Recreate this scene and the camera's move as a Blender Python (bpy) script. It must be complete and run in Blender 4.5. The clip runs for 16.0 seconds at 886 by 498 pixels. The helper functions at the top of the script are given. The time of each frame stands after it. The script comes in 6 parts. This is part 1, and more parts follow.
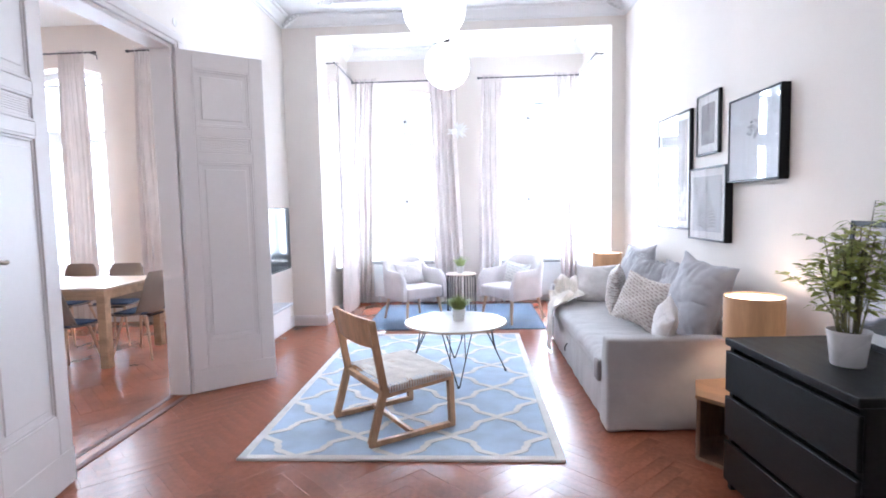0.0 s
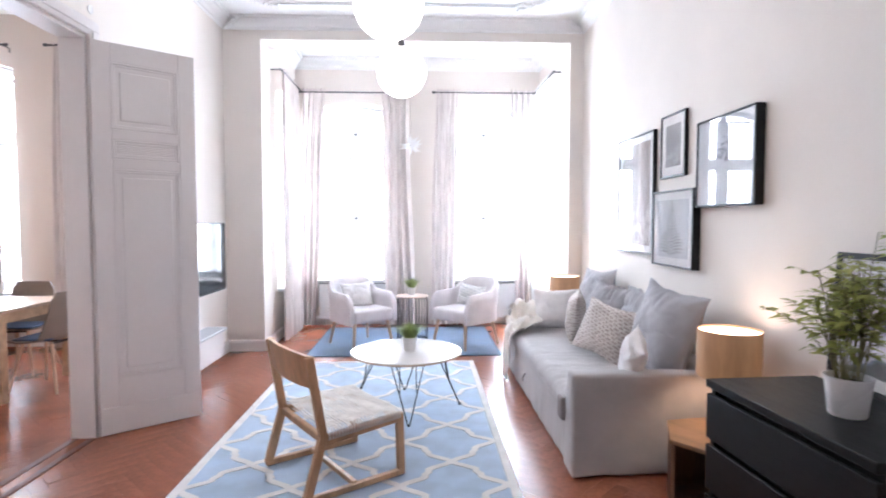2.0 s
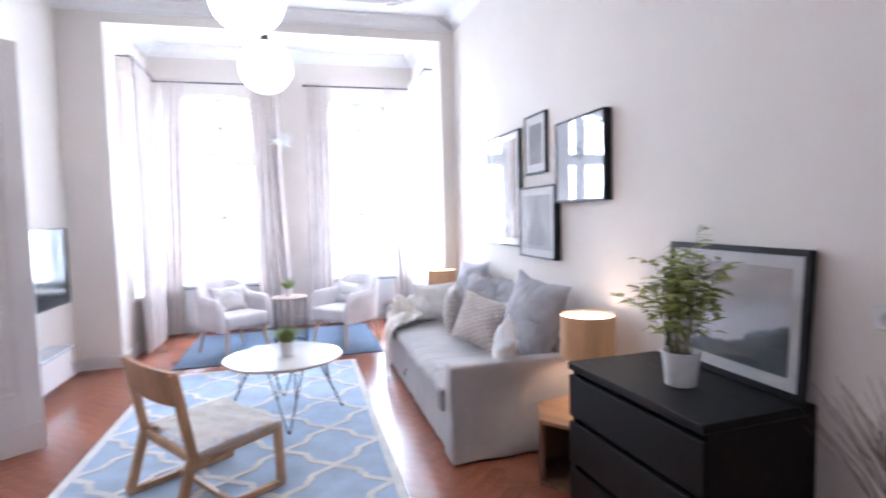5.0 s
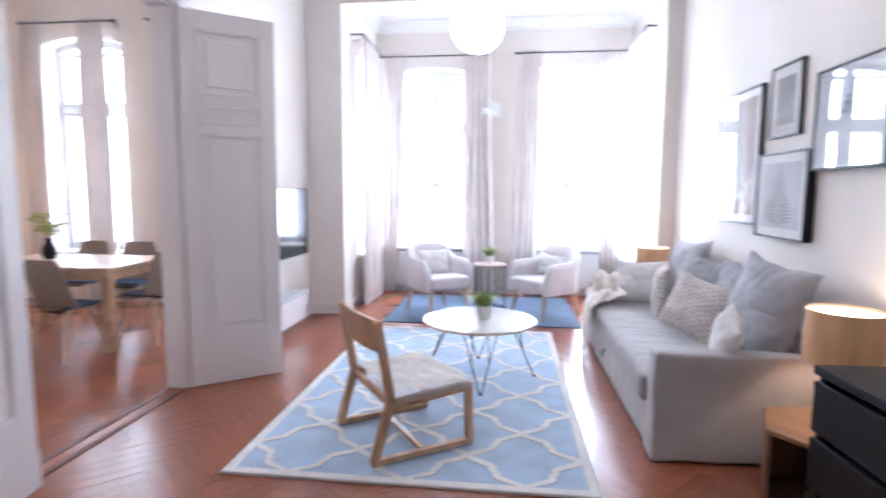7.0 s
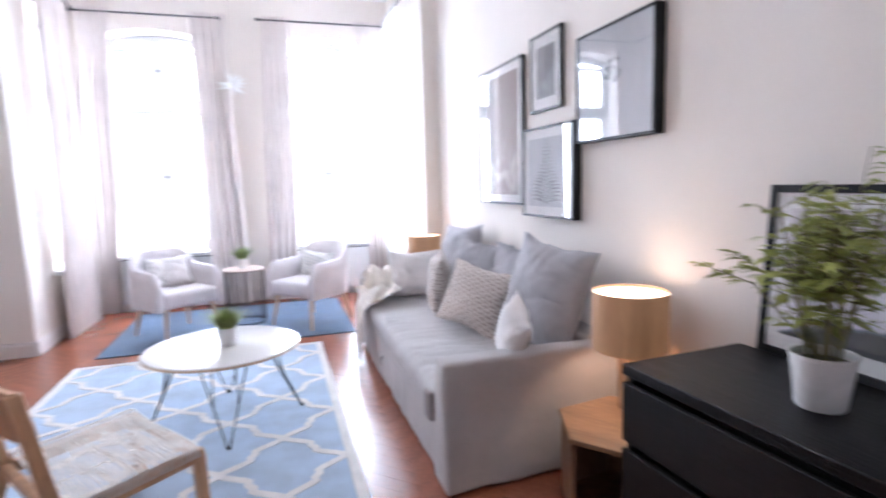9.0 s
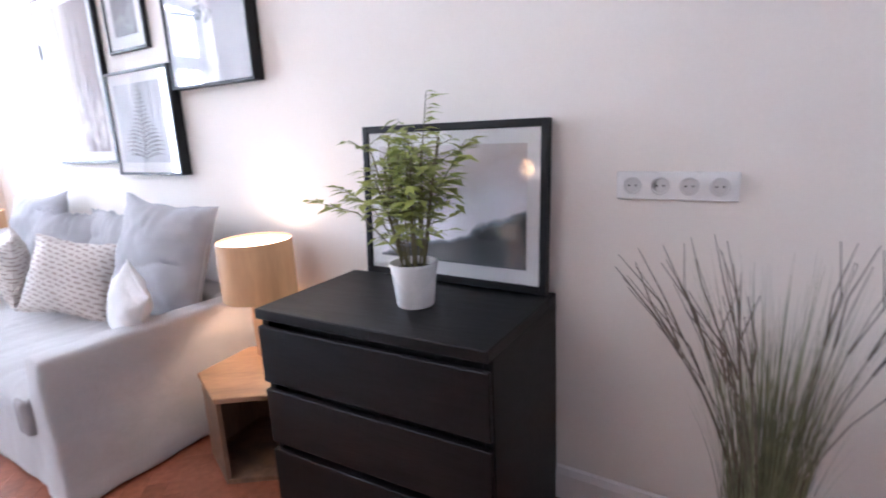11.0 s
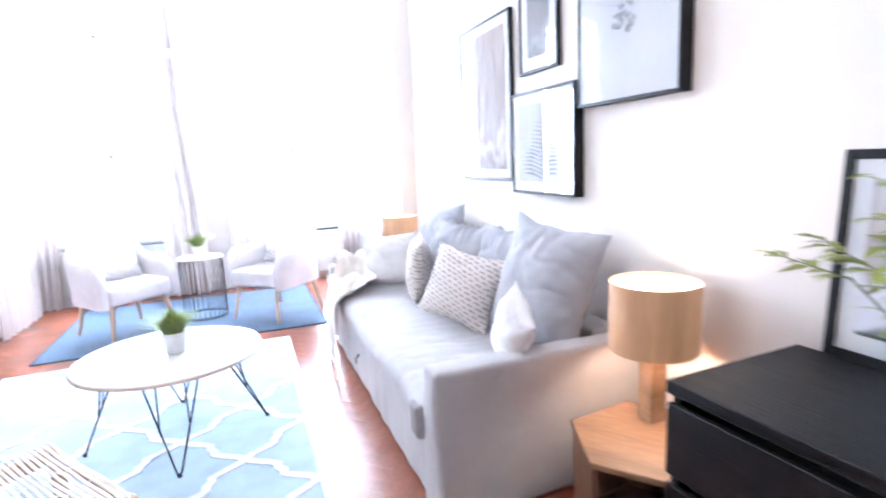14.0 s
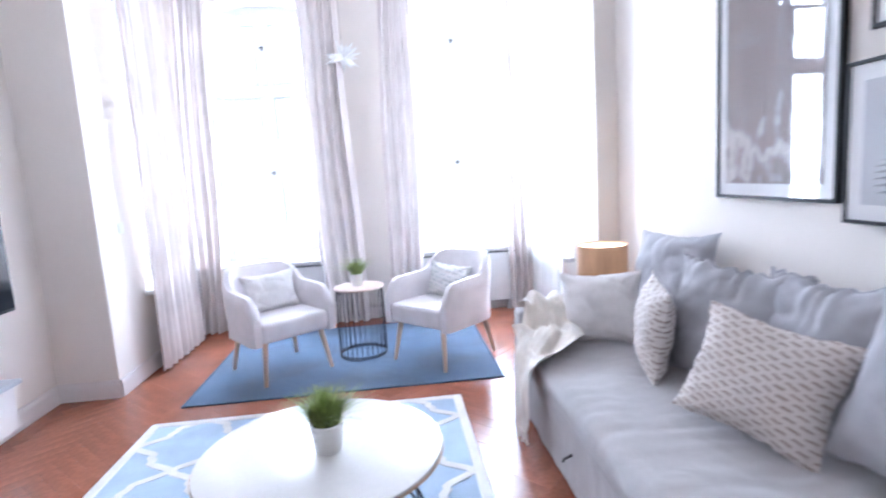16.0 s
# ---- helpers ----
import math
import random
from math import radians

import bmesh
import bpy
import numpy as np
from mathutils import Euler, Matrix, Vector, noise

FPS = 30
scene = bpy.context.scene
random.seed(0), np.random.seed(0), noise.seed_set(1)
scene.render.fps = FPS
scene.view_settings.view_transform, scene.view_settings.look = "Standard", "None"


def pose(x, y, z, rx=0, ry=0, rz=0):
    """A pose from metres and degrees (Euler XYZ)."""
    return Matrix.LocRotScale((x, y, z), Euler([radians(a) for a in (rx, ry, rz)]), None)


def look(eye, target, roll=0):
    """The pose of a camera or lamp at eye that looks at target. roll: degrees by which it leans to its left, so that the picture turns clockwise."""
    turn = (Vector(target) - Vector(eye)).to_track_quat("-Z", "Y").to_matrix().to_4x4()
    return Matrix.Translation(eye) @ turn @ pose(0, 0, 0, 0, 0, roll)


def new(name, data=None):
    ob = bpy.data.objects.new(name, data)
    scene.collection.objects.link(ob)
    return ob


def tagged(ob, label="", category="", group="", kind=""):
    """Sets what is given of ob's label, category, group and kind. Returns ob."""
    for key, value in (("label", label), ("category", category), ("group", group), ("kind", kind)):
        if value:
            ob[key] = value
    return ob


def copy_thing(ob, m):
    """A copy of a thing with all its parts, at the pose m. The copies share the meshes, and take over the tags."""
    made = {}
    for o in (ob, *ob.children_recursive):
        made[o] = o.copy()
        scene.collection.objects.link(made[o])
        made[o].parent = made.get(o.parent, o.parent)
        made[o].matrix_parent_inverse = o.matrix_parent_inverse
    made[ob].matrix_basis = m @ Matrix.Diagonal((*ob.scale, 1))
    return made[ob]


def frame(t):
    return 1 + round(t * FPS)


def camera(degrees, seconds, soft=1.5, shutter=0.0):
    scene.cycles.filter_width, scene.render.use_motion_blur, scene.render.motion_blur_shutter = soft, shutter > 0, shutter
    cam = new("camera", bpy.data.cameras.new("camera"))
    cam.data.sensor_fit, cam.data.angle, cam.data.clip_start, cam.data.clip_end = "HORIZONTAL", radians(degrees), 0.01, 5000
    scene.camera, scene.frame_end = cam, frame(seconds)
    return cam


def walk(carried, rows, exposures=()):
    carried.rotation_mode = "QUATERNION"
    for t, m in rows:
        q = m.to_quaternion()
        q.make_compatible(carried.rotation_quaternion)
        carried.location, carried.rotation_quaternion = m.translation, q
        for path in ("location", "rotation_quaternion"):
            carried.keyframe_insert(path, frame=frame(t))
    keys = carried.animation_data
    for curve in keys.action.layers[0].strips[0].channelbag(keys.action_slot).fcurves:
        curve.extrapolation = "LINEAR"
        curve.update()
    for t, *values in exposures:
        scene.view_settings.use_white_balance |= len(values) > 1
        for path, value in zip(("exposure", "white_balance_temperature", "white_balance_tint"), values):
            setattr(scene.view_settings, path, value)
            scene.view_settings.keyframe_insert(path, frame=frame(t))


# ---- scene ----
cam = camera(79.0, 16.0, 1.8, 0.5)
PATH = [
    (0, (0.018, -0.009, 1.464), (-0.092, 1.981, 1.307), -1.2),
    (0.5, (-0.001, 0.19, 1.48), (-0.095, 2.182, 1.327), -1.0),
    (1, (-0.107, 0.332, 1.483), (-0.033, 2.326, 1.345), -2.6),
    (1.5, (-0.079, 0.374, 1.492), (-0.084, 2.371, 1.373), -1.1),
    (2, (-0.005, 0.356, 1.485), (0.069, 2.352, 1.388), -0.0),
    (2.5, (0.015, 0.339, 1.487), (0.291, 2.319, 1.422), -0.5),
    (3, (0.036, 0.344, 1.485), (0.41, 2.307, 1.407), -0.6),
    (3.2, (0.039, 0.346, 1.489), (0.508, 2.288, 1.396), -0.1),
    (4.3, (0.035, 0.345, 1.505), (0.815, 2.185, 1.411), -0.6),
    (5.3, (0.013, 0.338, 1.525), (0.221, 2.324, 1.401), -1.3),
    (5.5, (-0.026, 0.335, 1.522), (-0.065, 2.331, 1.408), -0.7),
    (6, (-0.053, 0.316, 1.515), (-0.482, 2.264, 1.371), -0.7),
    (6.5, (-0.003, 0.323, 1.503), (-0.58, 2.231, 1.334), -0.5),
    (7, (0.058, 0.484, 1.452), (-0.177, 2.459, 1.242), 0.3),
    (7.5, (0.04, 0.736, 1.432), (0.079, 2.729, 1.269), -2.3),
    (8, (0.046, 0.973, 1.426), (0.02, 2.968, 1.28), -2.8),
    (8.5, (0.144, 1.179, 1.403), (0.243, 3.167, 1.207), -1.2),
    (9, (0.203, 1.232, 1.396), (0.791, 3.128, 1.151), -1.6),
    (9.5, (0.19, 1.241, 1.384), (1.184, 2.955, 1.114), -2.0),
    (10, (0.188, 1.226, 1.363), (1.419, 2.768, 1.037), -2.1),
    (10.2, (0.195, 1.23, 1.347), (1.493, 2.707, 0.981), -2.4),
    (11.3, (0.215, 1.205, 1.348), (1.867, 2.237, 0.898), -2.9),
    (12.3, (0.227, 1.191, 1.351), (1.681, 2.455, 0.815), -3.5),
    (12.5, (0.218, 1.215, 1.381), (1.477, 2.691, 0.891), -4.1),
    (13, (0.258, 1.259, 1.367), (1.212, 2.972, 0.972), -2.1),
    (13.5, (0.292, 1.39, 1.375), (1.12, 3.172, 1.0), -2.8),
    (14, (0.274, 1.655, 1.385), (0.957, 3.505, 1.05), -2.6),
    (14.5, (0.277, 1.941, 1.387), (0.653, 3.879, 1.069), -3.0),
    (15, (0.355, 2.232, 1.407), (0.573, 4.183, 1.023), -3.1),
    (15.5, (0.285, 2.485, 1.414), (0.608, 4.45, 1.227), -3.3),
    (16, (0.177, 2.732, 1.423), (0.354, 4.705, 1.152), -3.6),
]
STOPS = [(0, 1.19, 5680, 12), (0.5, 1.24, 5800, 13), (3, 0.99, 5980, 14), (5.5, 1.01, 5660, 15), (8.5, 0.96, 5780, 16), (10, 1.05, 5900, 18), (12.5, 2.35, 5050, 12), (13, 2.31, 4960, 12), (13.5, 2.23, 4960, 12), (14, 1.96, 5490, 12), (14.5, 1.59, 5300, 11), (15, 1.26, 5270, 12), (15.5, 1.23, 5350, 14), (16, 1.02, 5490, 14)]
walk(cam, [(t, look(eye, target, roll)) for t, eye, target, roll in PATH], STOPS)
# ---------- world and large lights ----------
world = bpy.data.worlds.new("world")
scene.world = world
world.use_nodes = True
wn = world.node_tree
sky = wn.nodes.new("ShaderNodeTexSky")
sky.sky_type, sky.sun_disc = "NISHITA", False
sky.sun_elevation, sky.sun_rotation = radians(38), radians(150)
wn.nodes["Background"].inputs[1].default_value = 0.12
wn.links.new(sky.outputs[0], wn.nodes["Background"].inputs[0])


def sky_light(x, y, z, wide, high, rz, watts, color=(0.82, 0.92, 1.0)):
    """The sky's light in a window's opening, shining inwards."""
    data = bpy.data.lights.new("window_daylight", "AREA")
    data.shape, data.size, data.size_y, data.energy, data.color = "RECTANGLE", wide, high, watts, color
    ob = new("window_daylight", data)
    ob.matrix_world = pose(x, y, z, -90, 0, rz)
    return ob


WIN_W, WIN_Z0, WIN_Z1 = 1.12, 0.66, 3.22
DAY = 135.0
for wx in (-1.01, 0.91):
    sky_light(wx, 8.62, 1.94, 1.10, 2.55, 0, DAY)
sky_light(-2.20, 7.62, 1.94, 0.80, 2.55, 90, DAY * 0.55)
sky_light(2.06, 7.62, 1.94, 0.80, 2.55, -90, DAY * 1.5)
for wx in (-5.36, -3.55):
    sky_light(wx, 7.28, 2.0, 1.05, 2.7, 0, DAY * 0.55)


def bulb(x, y, z, watts, radius, color=(1.0, 0.78, 0.54)):
    data = bpy.data.lights.new("lamp_bulb", "POINT")
    data.energy, data.shadow_soft_size, data.color = watts, radius, color
    ob = new("lamp_bulb", data)
    ob.location = (x, y, z)


bulb(1.645, 3.17, 0.80, 2.6, 0.04)
bulb(1.53, 6.12, 0.80, 2.6, 0.04)


# ---------- materials ----------
def mat(name, base, rough=0.6, metal=0.0, vary=0.08, scale=6.0, bump=0.1, bump_scale=60.0, stretch=(1, 1, 1), sheen=0.0,
        coat=0.0, glow=None, random=0.0, clear=0.0, dark=None, folds=0.0):
    """A surface with two scales of variation and a fine relief; dark: the colour of its larger stains."""
    m = bpy.data.materials.new(name)
    m.use_nodes = True
    nt = m.node_tree
    b = nt.nodes["Principled BSDF"]
    n, l = nt.nodes.new, nt.links.new
    co = n("ShaderNodeTexCoord")
    mp = n("ShaderNodeMapping")
    mp.inputs["Scale"].default_value = stretch
    l(co.outputs["Object"], mp.inputs[0])
    big, fine = n("ShaderNodeTexNoise"), n("ShaderNodeTexNoise")
    big.inputs["Scale"].default_value, fine.inputs["Scale"].default_value = scale, bump_scale
    big.inputs["Detail"].default_value, fine.inputs["Detail"].default_value = 5, 3
    l(mp.outputs[0], big.inputs["Vector"])
    l(mp.outputs[0], fine.inputs["Vector"])
    mix = n("ShaderNodeMix")
    mix.data_type = "RGBA"
    low = dark or tuple(c * (1 - 2.2 * vary) for c in base)
    mix.inputs["A"].default_value, mix.inputs["B"].default_value = (*low, 1), (*[min(1, c * (1 + vary)) for c in base], 1)
    ramp = n("ShaderNodeMapRange")
    ramp.inputs["From Min"].default_value, ramp.inputs["From Max"].default_value = 0.3, 0.62
    l(big.outputs["Fac"], ramp.inputs["Value"])
    l(ramp.outputs[0], mix.inputs["Factor"])
    out = mix.outputs["Result"]
    grain = n("ShaderNodeMix")
    grain.data_type, grain.blend_type = "RGBA", "MULTIPLY"
    grain.inputs["Factor"].default_value = min(1.0, vary * 3)
    l(out, grain.inputs["A"])
    l(fine.outputs["Fac"], grain.inputs["B"])
    lift = n("ShaderNodeMix")
    lift.data_type, lift.blend_type = "RGBA", "MULTIPLY"
    lift.inputs["Factor"].default_value = 1.0
    lift.inputs["B"].default_value = (*[1 + min(1.0, vary * 3) * 0.5] * 3, 1)
    l(grain.outputs["Result"], lift.inputs["A"])
    out = lift.outputs["Result"]
    if random:
        info, hsv = n("ShaderNodeObjectInfo"), n("ShaderNodeHueSaturation")
        geo = n("ShaderNodeNewGeometry")
        add = n("ShaderNodeMath")
        add.operation = "ADD"
        l(info.outputs["Random"], add.inputs[0])
        l(geo.outputs["Random Per Island"], add.inputs[1])
        wrap = n("ShaderNodeMath")
        wrap.operation = "FRACT"
        l(add.outputs[0], wrap.inputs[0])
        span = n("ShaderNodeMapRange")
        span.inputs["To Min"].default_value, span.inputs["To Max"].default_value = 1 - random, 1 + random
        l(wrap.outputs[0], span.inputs["Value"])
        l(span.outputs[0], hsv.inputs["Value"])
        l(out, hsv.inputs["Color"])
        out = hsv.outputs["Color"]
    l(out, b.inputs["Base Color"])
    rr = n("ShaderNodeMapRange")
    rr.inputs["To Min"].default_value, rr.inputs["To Max"].default_value = max(0.02, rough * 0.8), min(1, rough * 1.2)
    l(big.outputs["Fac"], rr.inputs["Value"])
    l(rr.outputs[0], b.inputs["Roughness"])
    b.inputs["Metallic"].default_value = metal
    if bump:
        bp = n("ShaderNodeBump")
        bp.inputs["Strength"].default_value, bp.inputs["Distance"].default_value = bump, 0.004
        l(fine.outputs["Fac"], bp.inputs["Height"])
        l(bp.outputs[0], b.inputs["Normal"])
        if folds:
            soft, fb = n("ShaderNodeTexNoise"), n("ShaderNodeBump")
            soft.inputs["Scale"].default_value, soft.inputs["Detail"].default_value, soft.inputs["Distortion"].default_value = 5.5, 3.0, 1.2
            l(mp.outputs[0], soft.inputs["Vector"])
            fb.inputs["Strength"].default_value, fb.inputs["Distance"].default_value = folds, 0.03
            l(soft.outputs["Fac"], fb.inputs["Height"])
            l(fb.outputs[0], bp.inputs["Normal"])
    b.inputs["Sheen Weight"].default_value = sheen
    b.inputs["Coat Weight"].default_value = coat
    b.inputs["Transmission Weight"].default_value = clear
    if glow:
        b.inputs["Emission Color"].default_value, b.inputs["Emission Strength"].default_value = (*glow[:3], 1), glow[3]
    return m


def see_through(m, color, share):
    """Lets a share of the light pass through a thin leaf or cloth."""
    nt = m.node_tree
    t, mx = nt.nodes.new("ShaderNodeBsdfTranslucent"), nt.nodes.new("ShaderNodeMixShader")
    t.inputs[0].default_value = (*color, 1)
    mx.inputs[0].default_value = share
    nt.links.new(nt.nodes["Principled BSDF"].outputs[0], mx.inputs[1])
    nt.links.new(t.outputs[0], mx.inputs[2])
    nt.links.new(mx.outputs[0], nt.nodes["Material Output"].inputs[0])


def translucent(name, base, share):
    """Thin cloth or paper that lets a share of the light through."""
    m = mat(name, base, 0.85, vary=0.05, scale=3, bump=0.25, bump_scale=260, sheen=0.2)
    see_through(m, base, share)
    return m


def clear_glass(name, tint=(1, 1, 1), share=0.05):
    """A thin pane: clear, with a mirror gloss by Fresnel."""
    m = bpy.data.materials.new(name)
    m.use_nodes = True
    nt = m.node_tree
    g, t, mx, f, p, k = (nt.nodes.new("ShaderNode" + k) for k in ("BsdfGlossy", "BsdfTransparent", "MixShader", "LayerWeight", "Math", "Math"))
    g.inputs["Roughness"].default_value, t.inputs[0].default_value = 0.02, (*tint, 1)
    p.operation, k.operation = "POWER", "MULTIPLY_ADD"
    p.inputs[1].default_value, k.inputs[1].default_value, k.inputs[2].default_value = 4.0, 0.85, share
    nt.links.new(f.outputs["Facing"], p.inputs[0])
    nt.links.new(p.outputs[0], k.inputs[0])
    nt.links.new(k.outputs[0], mx.inputs[0])
    nt.links.new(t.outputs[0], mx.inputs[1])
    nt.links.new(g.outputs[0], mx.inputs[2])
    nt.links.new(mx.outputs[0], nt.nodes["Material Output"].inputs[0])
    return m


WALL = mat("wall_paint", (0.80, 0.735, 0.68), 0.75, vary=0.02, scale=1.2, bump=0.12, bump_scale=140)
CEIL = mat("ceiling_paint", (0.86, 0.85, 0.84), 0.8, vary=0.02, scale=1.0, bump=0.05)
TRIM = mat("white_gloss_paint", (0.735, 0.685, 0.67), 0.40, vary=0.015, scale=1.5, bump=0.06, bump_scale=30)
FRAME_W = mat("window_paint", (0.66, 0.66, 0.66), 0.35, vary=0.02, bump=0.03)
# white sash paint greyed: the shade of backlit bars is in the colour
SASHW = mat("sash_paint_backlit_shade", (0.56, 0.57, 0.59), 0.4, vary=0.03, bump=0.03)
FLOORB = mat("painted_parquet", (0.315, 0.108, 0.060), 0.25, vary=0.14, scale=2.2, bump=0.08, bump_scale=35, random=0.05)
JOINT = mat("floor_joint", (0.17, 0.058, 0.034), 0.6, vary=0.1)
OAK = mat("oak_wood", (0.62, 0.375, 0.215), 0.45, vary=0.16, scale=2.5, bump=0.15, bump_scale=22, stretch=(3, 3, 0.6))
OAKX = mat("light_oak_wood", (0.52, 0.35, 0.22), 0.45, vary=0.12, scale=3, bump=0.12, bump_scale=22, stretch=(0.6, 4, 4))
VENEER = mat("wood_veneer_shade", (0.47, 0.285, 0.165), 0.5, vary=0.10, scale=3, bump=0.08, bump_scale=30, stretch=(5, 5, 0.5), glow=(1.0, 0.5, 0.2, 0.05))
STOOLW = mat("stool_wood", (0.31, 0.175, 0.095), 0.42, vary=0.14, scale=3, bump=0.12, bump_scale=20, stretch=(0.7, 4, 4))
BEECH = mat("pale_leg_wood", (0.66, 0.47, 0.33), 0.45, vary=0.08, scale=4, bump=0.08, stretch=(4, 4, 0.5))
CORD = mat("paper_cord", (0.93, 0.90, 0.86), 0.8, vary=0.05, scale=12, bump=0.4, bump_scale=200)
LINEN = mat("grey_linen_cover", (0.445, 0.415, 0.41), 0.92, vary=0.06, scale=3, bump=0.35, bump_scale=320, sheen=0.3, folds=0.16)
LINEN_ARM = mat("grey_linen_arm_cover", (0.445, 0.415, 0.41), 0.92, vary=0.06, scale=3, bump=0.35, bump_scale=260, sheen=0.3, folds=0.16, stretch=(0.9, 0.9, 1.3))
LINEN2 = mat("blue_grey_cushion_linen", (0.385, 0.37, 0.388), 0.92, vary=0.035, scale=9, bump=0.35, bump_scale=300, sheen=0.3, folds=0.10)
CREAM = mat("cream_cotton", (0.78, 0.74, 0.73), 0.92, vary=0.06, scale=6, bump=0.5, bump_scale=160, sheen=0.3)
BLANKET = mat("beige_blanket_wool", (0.76, 0.685, 0.61), 0.95, vary=0.08, scale=8, bump=0.6, bump_scale=150, sheen=0.4)
FELT = mat("pale_grey_upholstery", (0.74, 0.69, 0.70), 0.92, vary=0.05, scale=5, bump=0.3, bump_scale=350, sheen=0.3)
RUGB = mat("blue_rug_pile", (0.43, 0.54, 0.685), 0.97, vary=0.08, scale=5, bump=0.9, bump_scale=240, sheen=0.3)
RUGW = mat("white_rug_pile", (0.80, 0.765, 0.745), 0.97, vary=0.06, scale=7, bump=0.9, bump_scale=240, sheen=0.2)
RUGD = mat("denim_blue_rug", (0.05, 0.108, 0.205), 0.95, vary=0.18, scale=3, bump=0.6, bump_scale=260, sheen=0.3)
BLACKW = mat("black_brown_veneer", (0.0070, 0.0060, 0.0070), 0.42, vary=0.25, scale=5, bump=0.25, bump_scale=25, stretch=(8, 0.7, 8))
BLACKW.node_tree.nodes["Principled BSDF"].inputs["Specular IOR Level"].default_value = 0.22
BLACK = mat("black_lacquer", (0.009, 0.009, 0.0105), 0.45, vary=0.1, bump=0.05)
BLACK.node_tree.nodes["Principled BSDF"].inputs["Specular IOR Level"].default_value = 0.25
# near-black colour for the shade inside drawer gaps and socket holes
DARKGAP = mat("gap_shade", (0.004, 0.004, 0.004), 0.8, vary=0.1)
STEEL = mat("black_steel", (0.015, 0.015, 0.02), 0.4, metal=0.6, vary=0.1, bump=0.03)
ROD = mat("dark_grey_steel", (0.10, 0.10, 0.105), 0.4, metal=0.7, vary=0.1, bump=0.03)
BRASS = mat("aged_brass", (0.37, 0.30, 0.22), 0.32, metal=0.9, vary=0.2, scale=14, bump=0.1)
CERAMIC = mat("white_ceramic", (0.82, 0.80, 0.79), 0.28, vary=0.02, bump=0.02)
TABLEW = mat("white_marble_look_top", (0.82, 0.80, 0.79), 0.22, vary=0.03, scale=2.5, bump=0.02, coat=0.2)
SOIL = mat("potting_soil", (0.03, 0.02, 0.014), 0.95, vary=0.3, scale=40, bump=1.0, bump_scale=120)
LEAF = mat("bamboo_leaf", (0.43, 0.45, 0.13), 0.45, vary=0.15, scale=9, bump=0.05, random=0.4)
see_through(LEAF, (0.30, 0.36, 0.08), 0.3)
GRASS = mat("grass_blade", (0.33, 0.40, 0.13), 0.55, vary=0.2, scale=20, bump=0.05, random=0.4)
CANE = mat("bamboo_stem", (0.17, 0.15, 0.06), 0.5, vary=0.15, scale=20)
TWIG = mat("dry_twig", (0.16, 0.12, 0.09), 0.7, vary=0.2, scale=30)
PAPER = mat("passepartout_card", (0.80, 0.79, 0.79), 0.8, vary=0.01, bump=0.05, bump_scale=300)
SCREEN = mat("tv_screen", (0.008, 0.010, 0.014), 0.10, vary=0.05, bump=0.0)
PLASTIC = mat("taupe_plastic", (0.245, 0.195, 0.165), 0.45, vary=0.04, bump=0.05, bump_scale=300)
NAVY = mat("navy_seat_pad", (0.05, 0.09, 0.17), 0.9, vary=0.1, bump=0.3, bump_scale=250)
GREYS = mat("grey_shelf_laminate", (0.42, 0.43, 0.46), 0.3, vary=0.04, bump=0.03)
GLOBE = mat("opal_globe", (0.85, 0.84, 0.83), 0.35, vary=0.01, bump=0.0, glow=(1.0, 0.94, 0.86, 5.5))
DIFF = mat("lamp_diffuser", (0.9, 0.85, 0.75), 0.5, vary=0.01, bump=0.0, glow=(1.0, 0.90, 0.74, 2.6))
see_through(DIFF, (1.0, 0.9, 0.75), 0.6)
CURTAIN = translucent("linen_curtain", (0.70, 0.63, 0.60), 0.045)
SHEER = translucent("sheer_white_voile", (0.88, 0.88, 0.88), 0.7)
PANE = clear_glass("window_glass")
PICGLASS = clear_glass("picture_glass")
TABLEGLASS = clear_glass("table_glass", (0.965, 0.985, 0.975), 0.03)
GEDGE = mat("green_glass_edge", (0.02, 0.07, 0.06), 0.15, vary=0.05, bump=0.0)


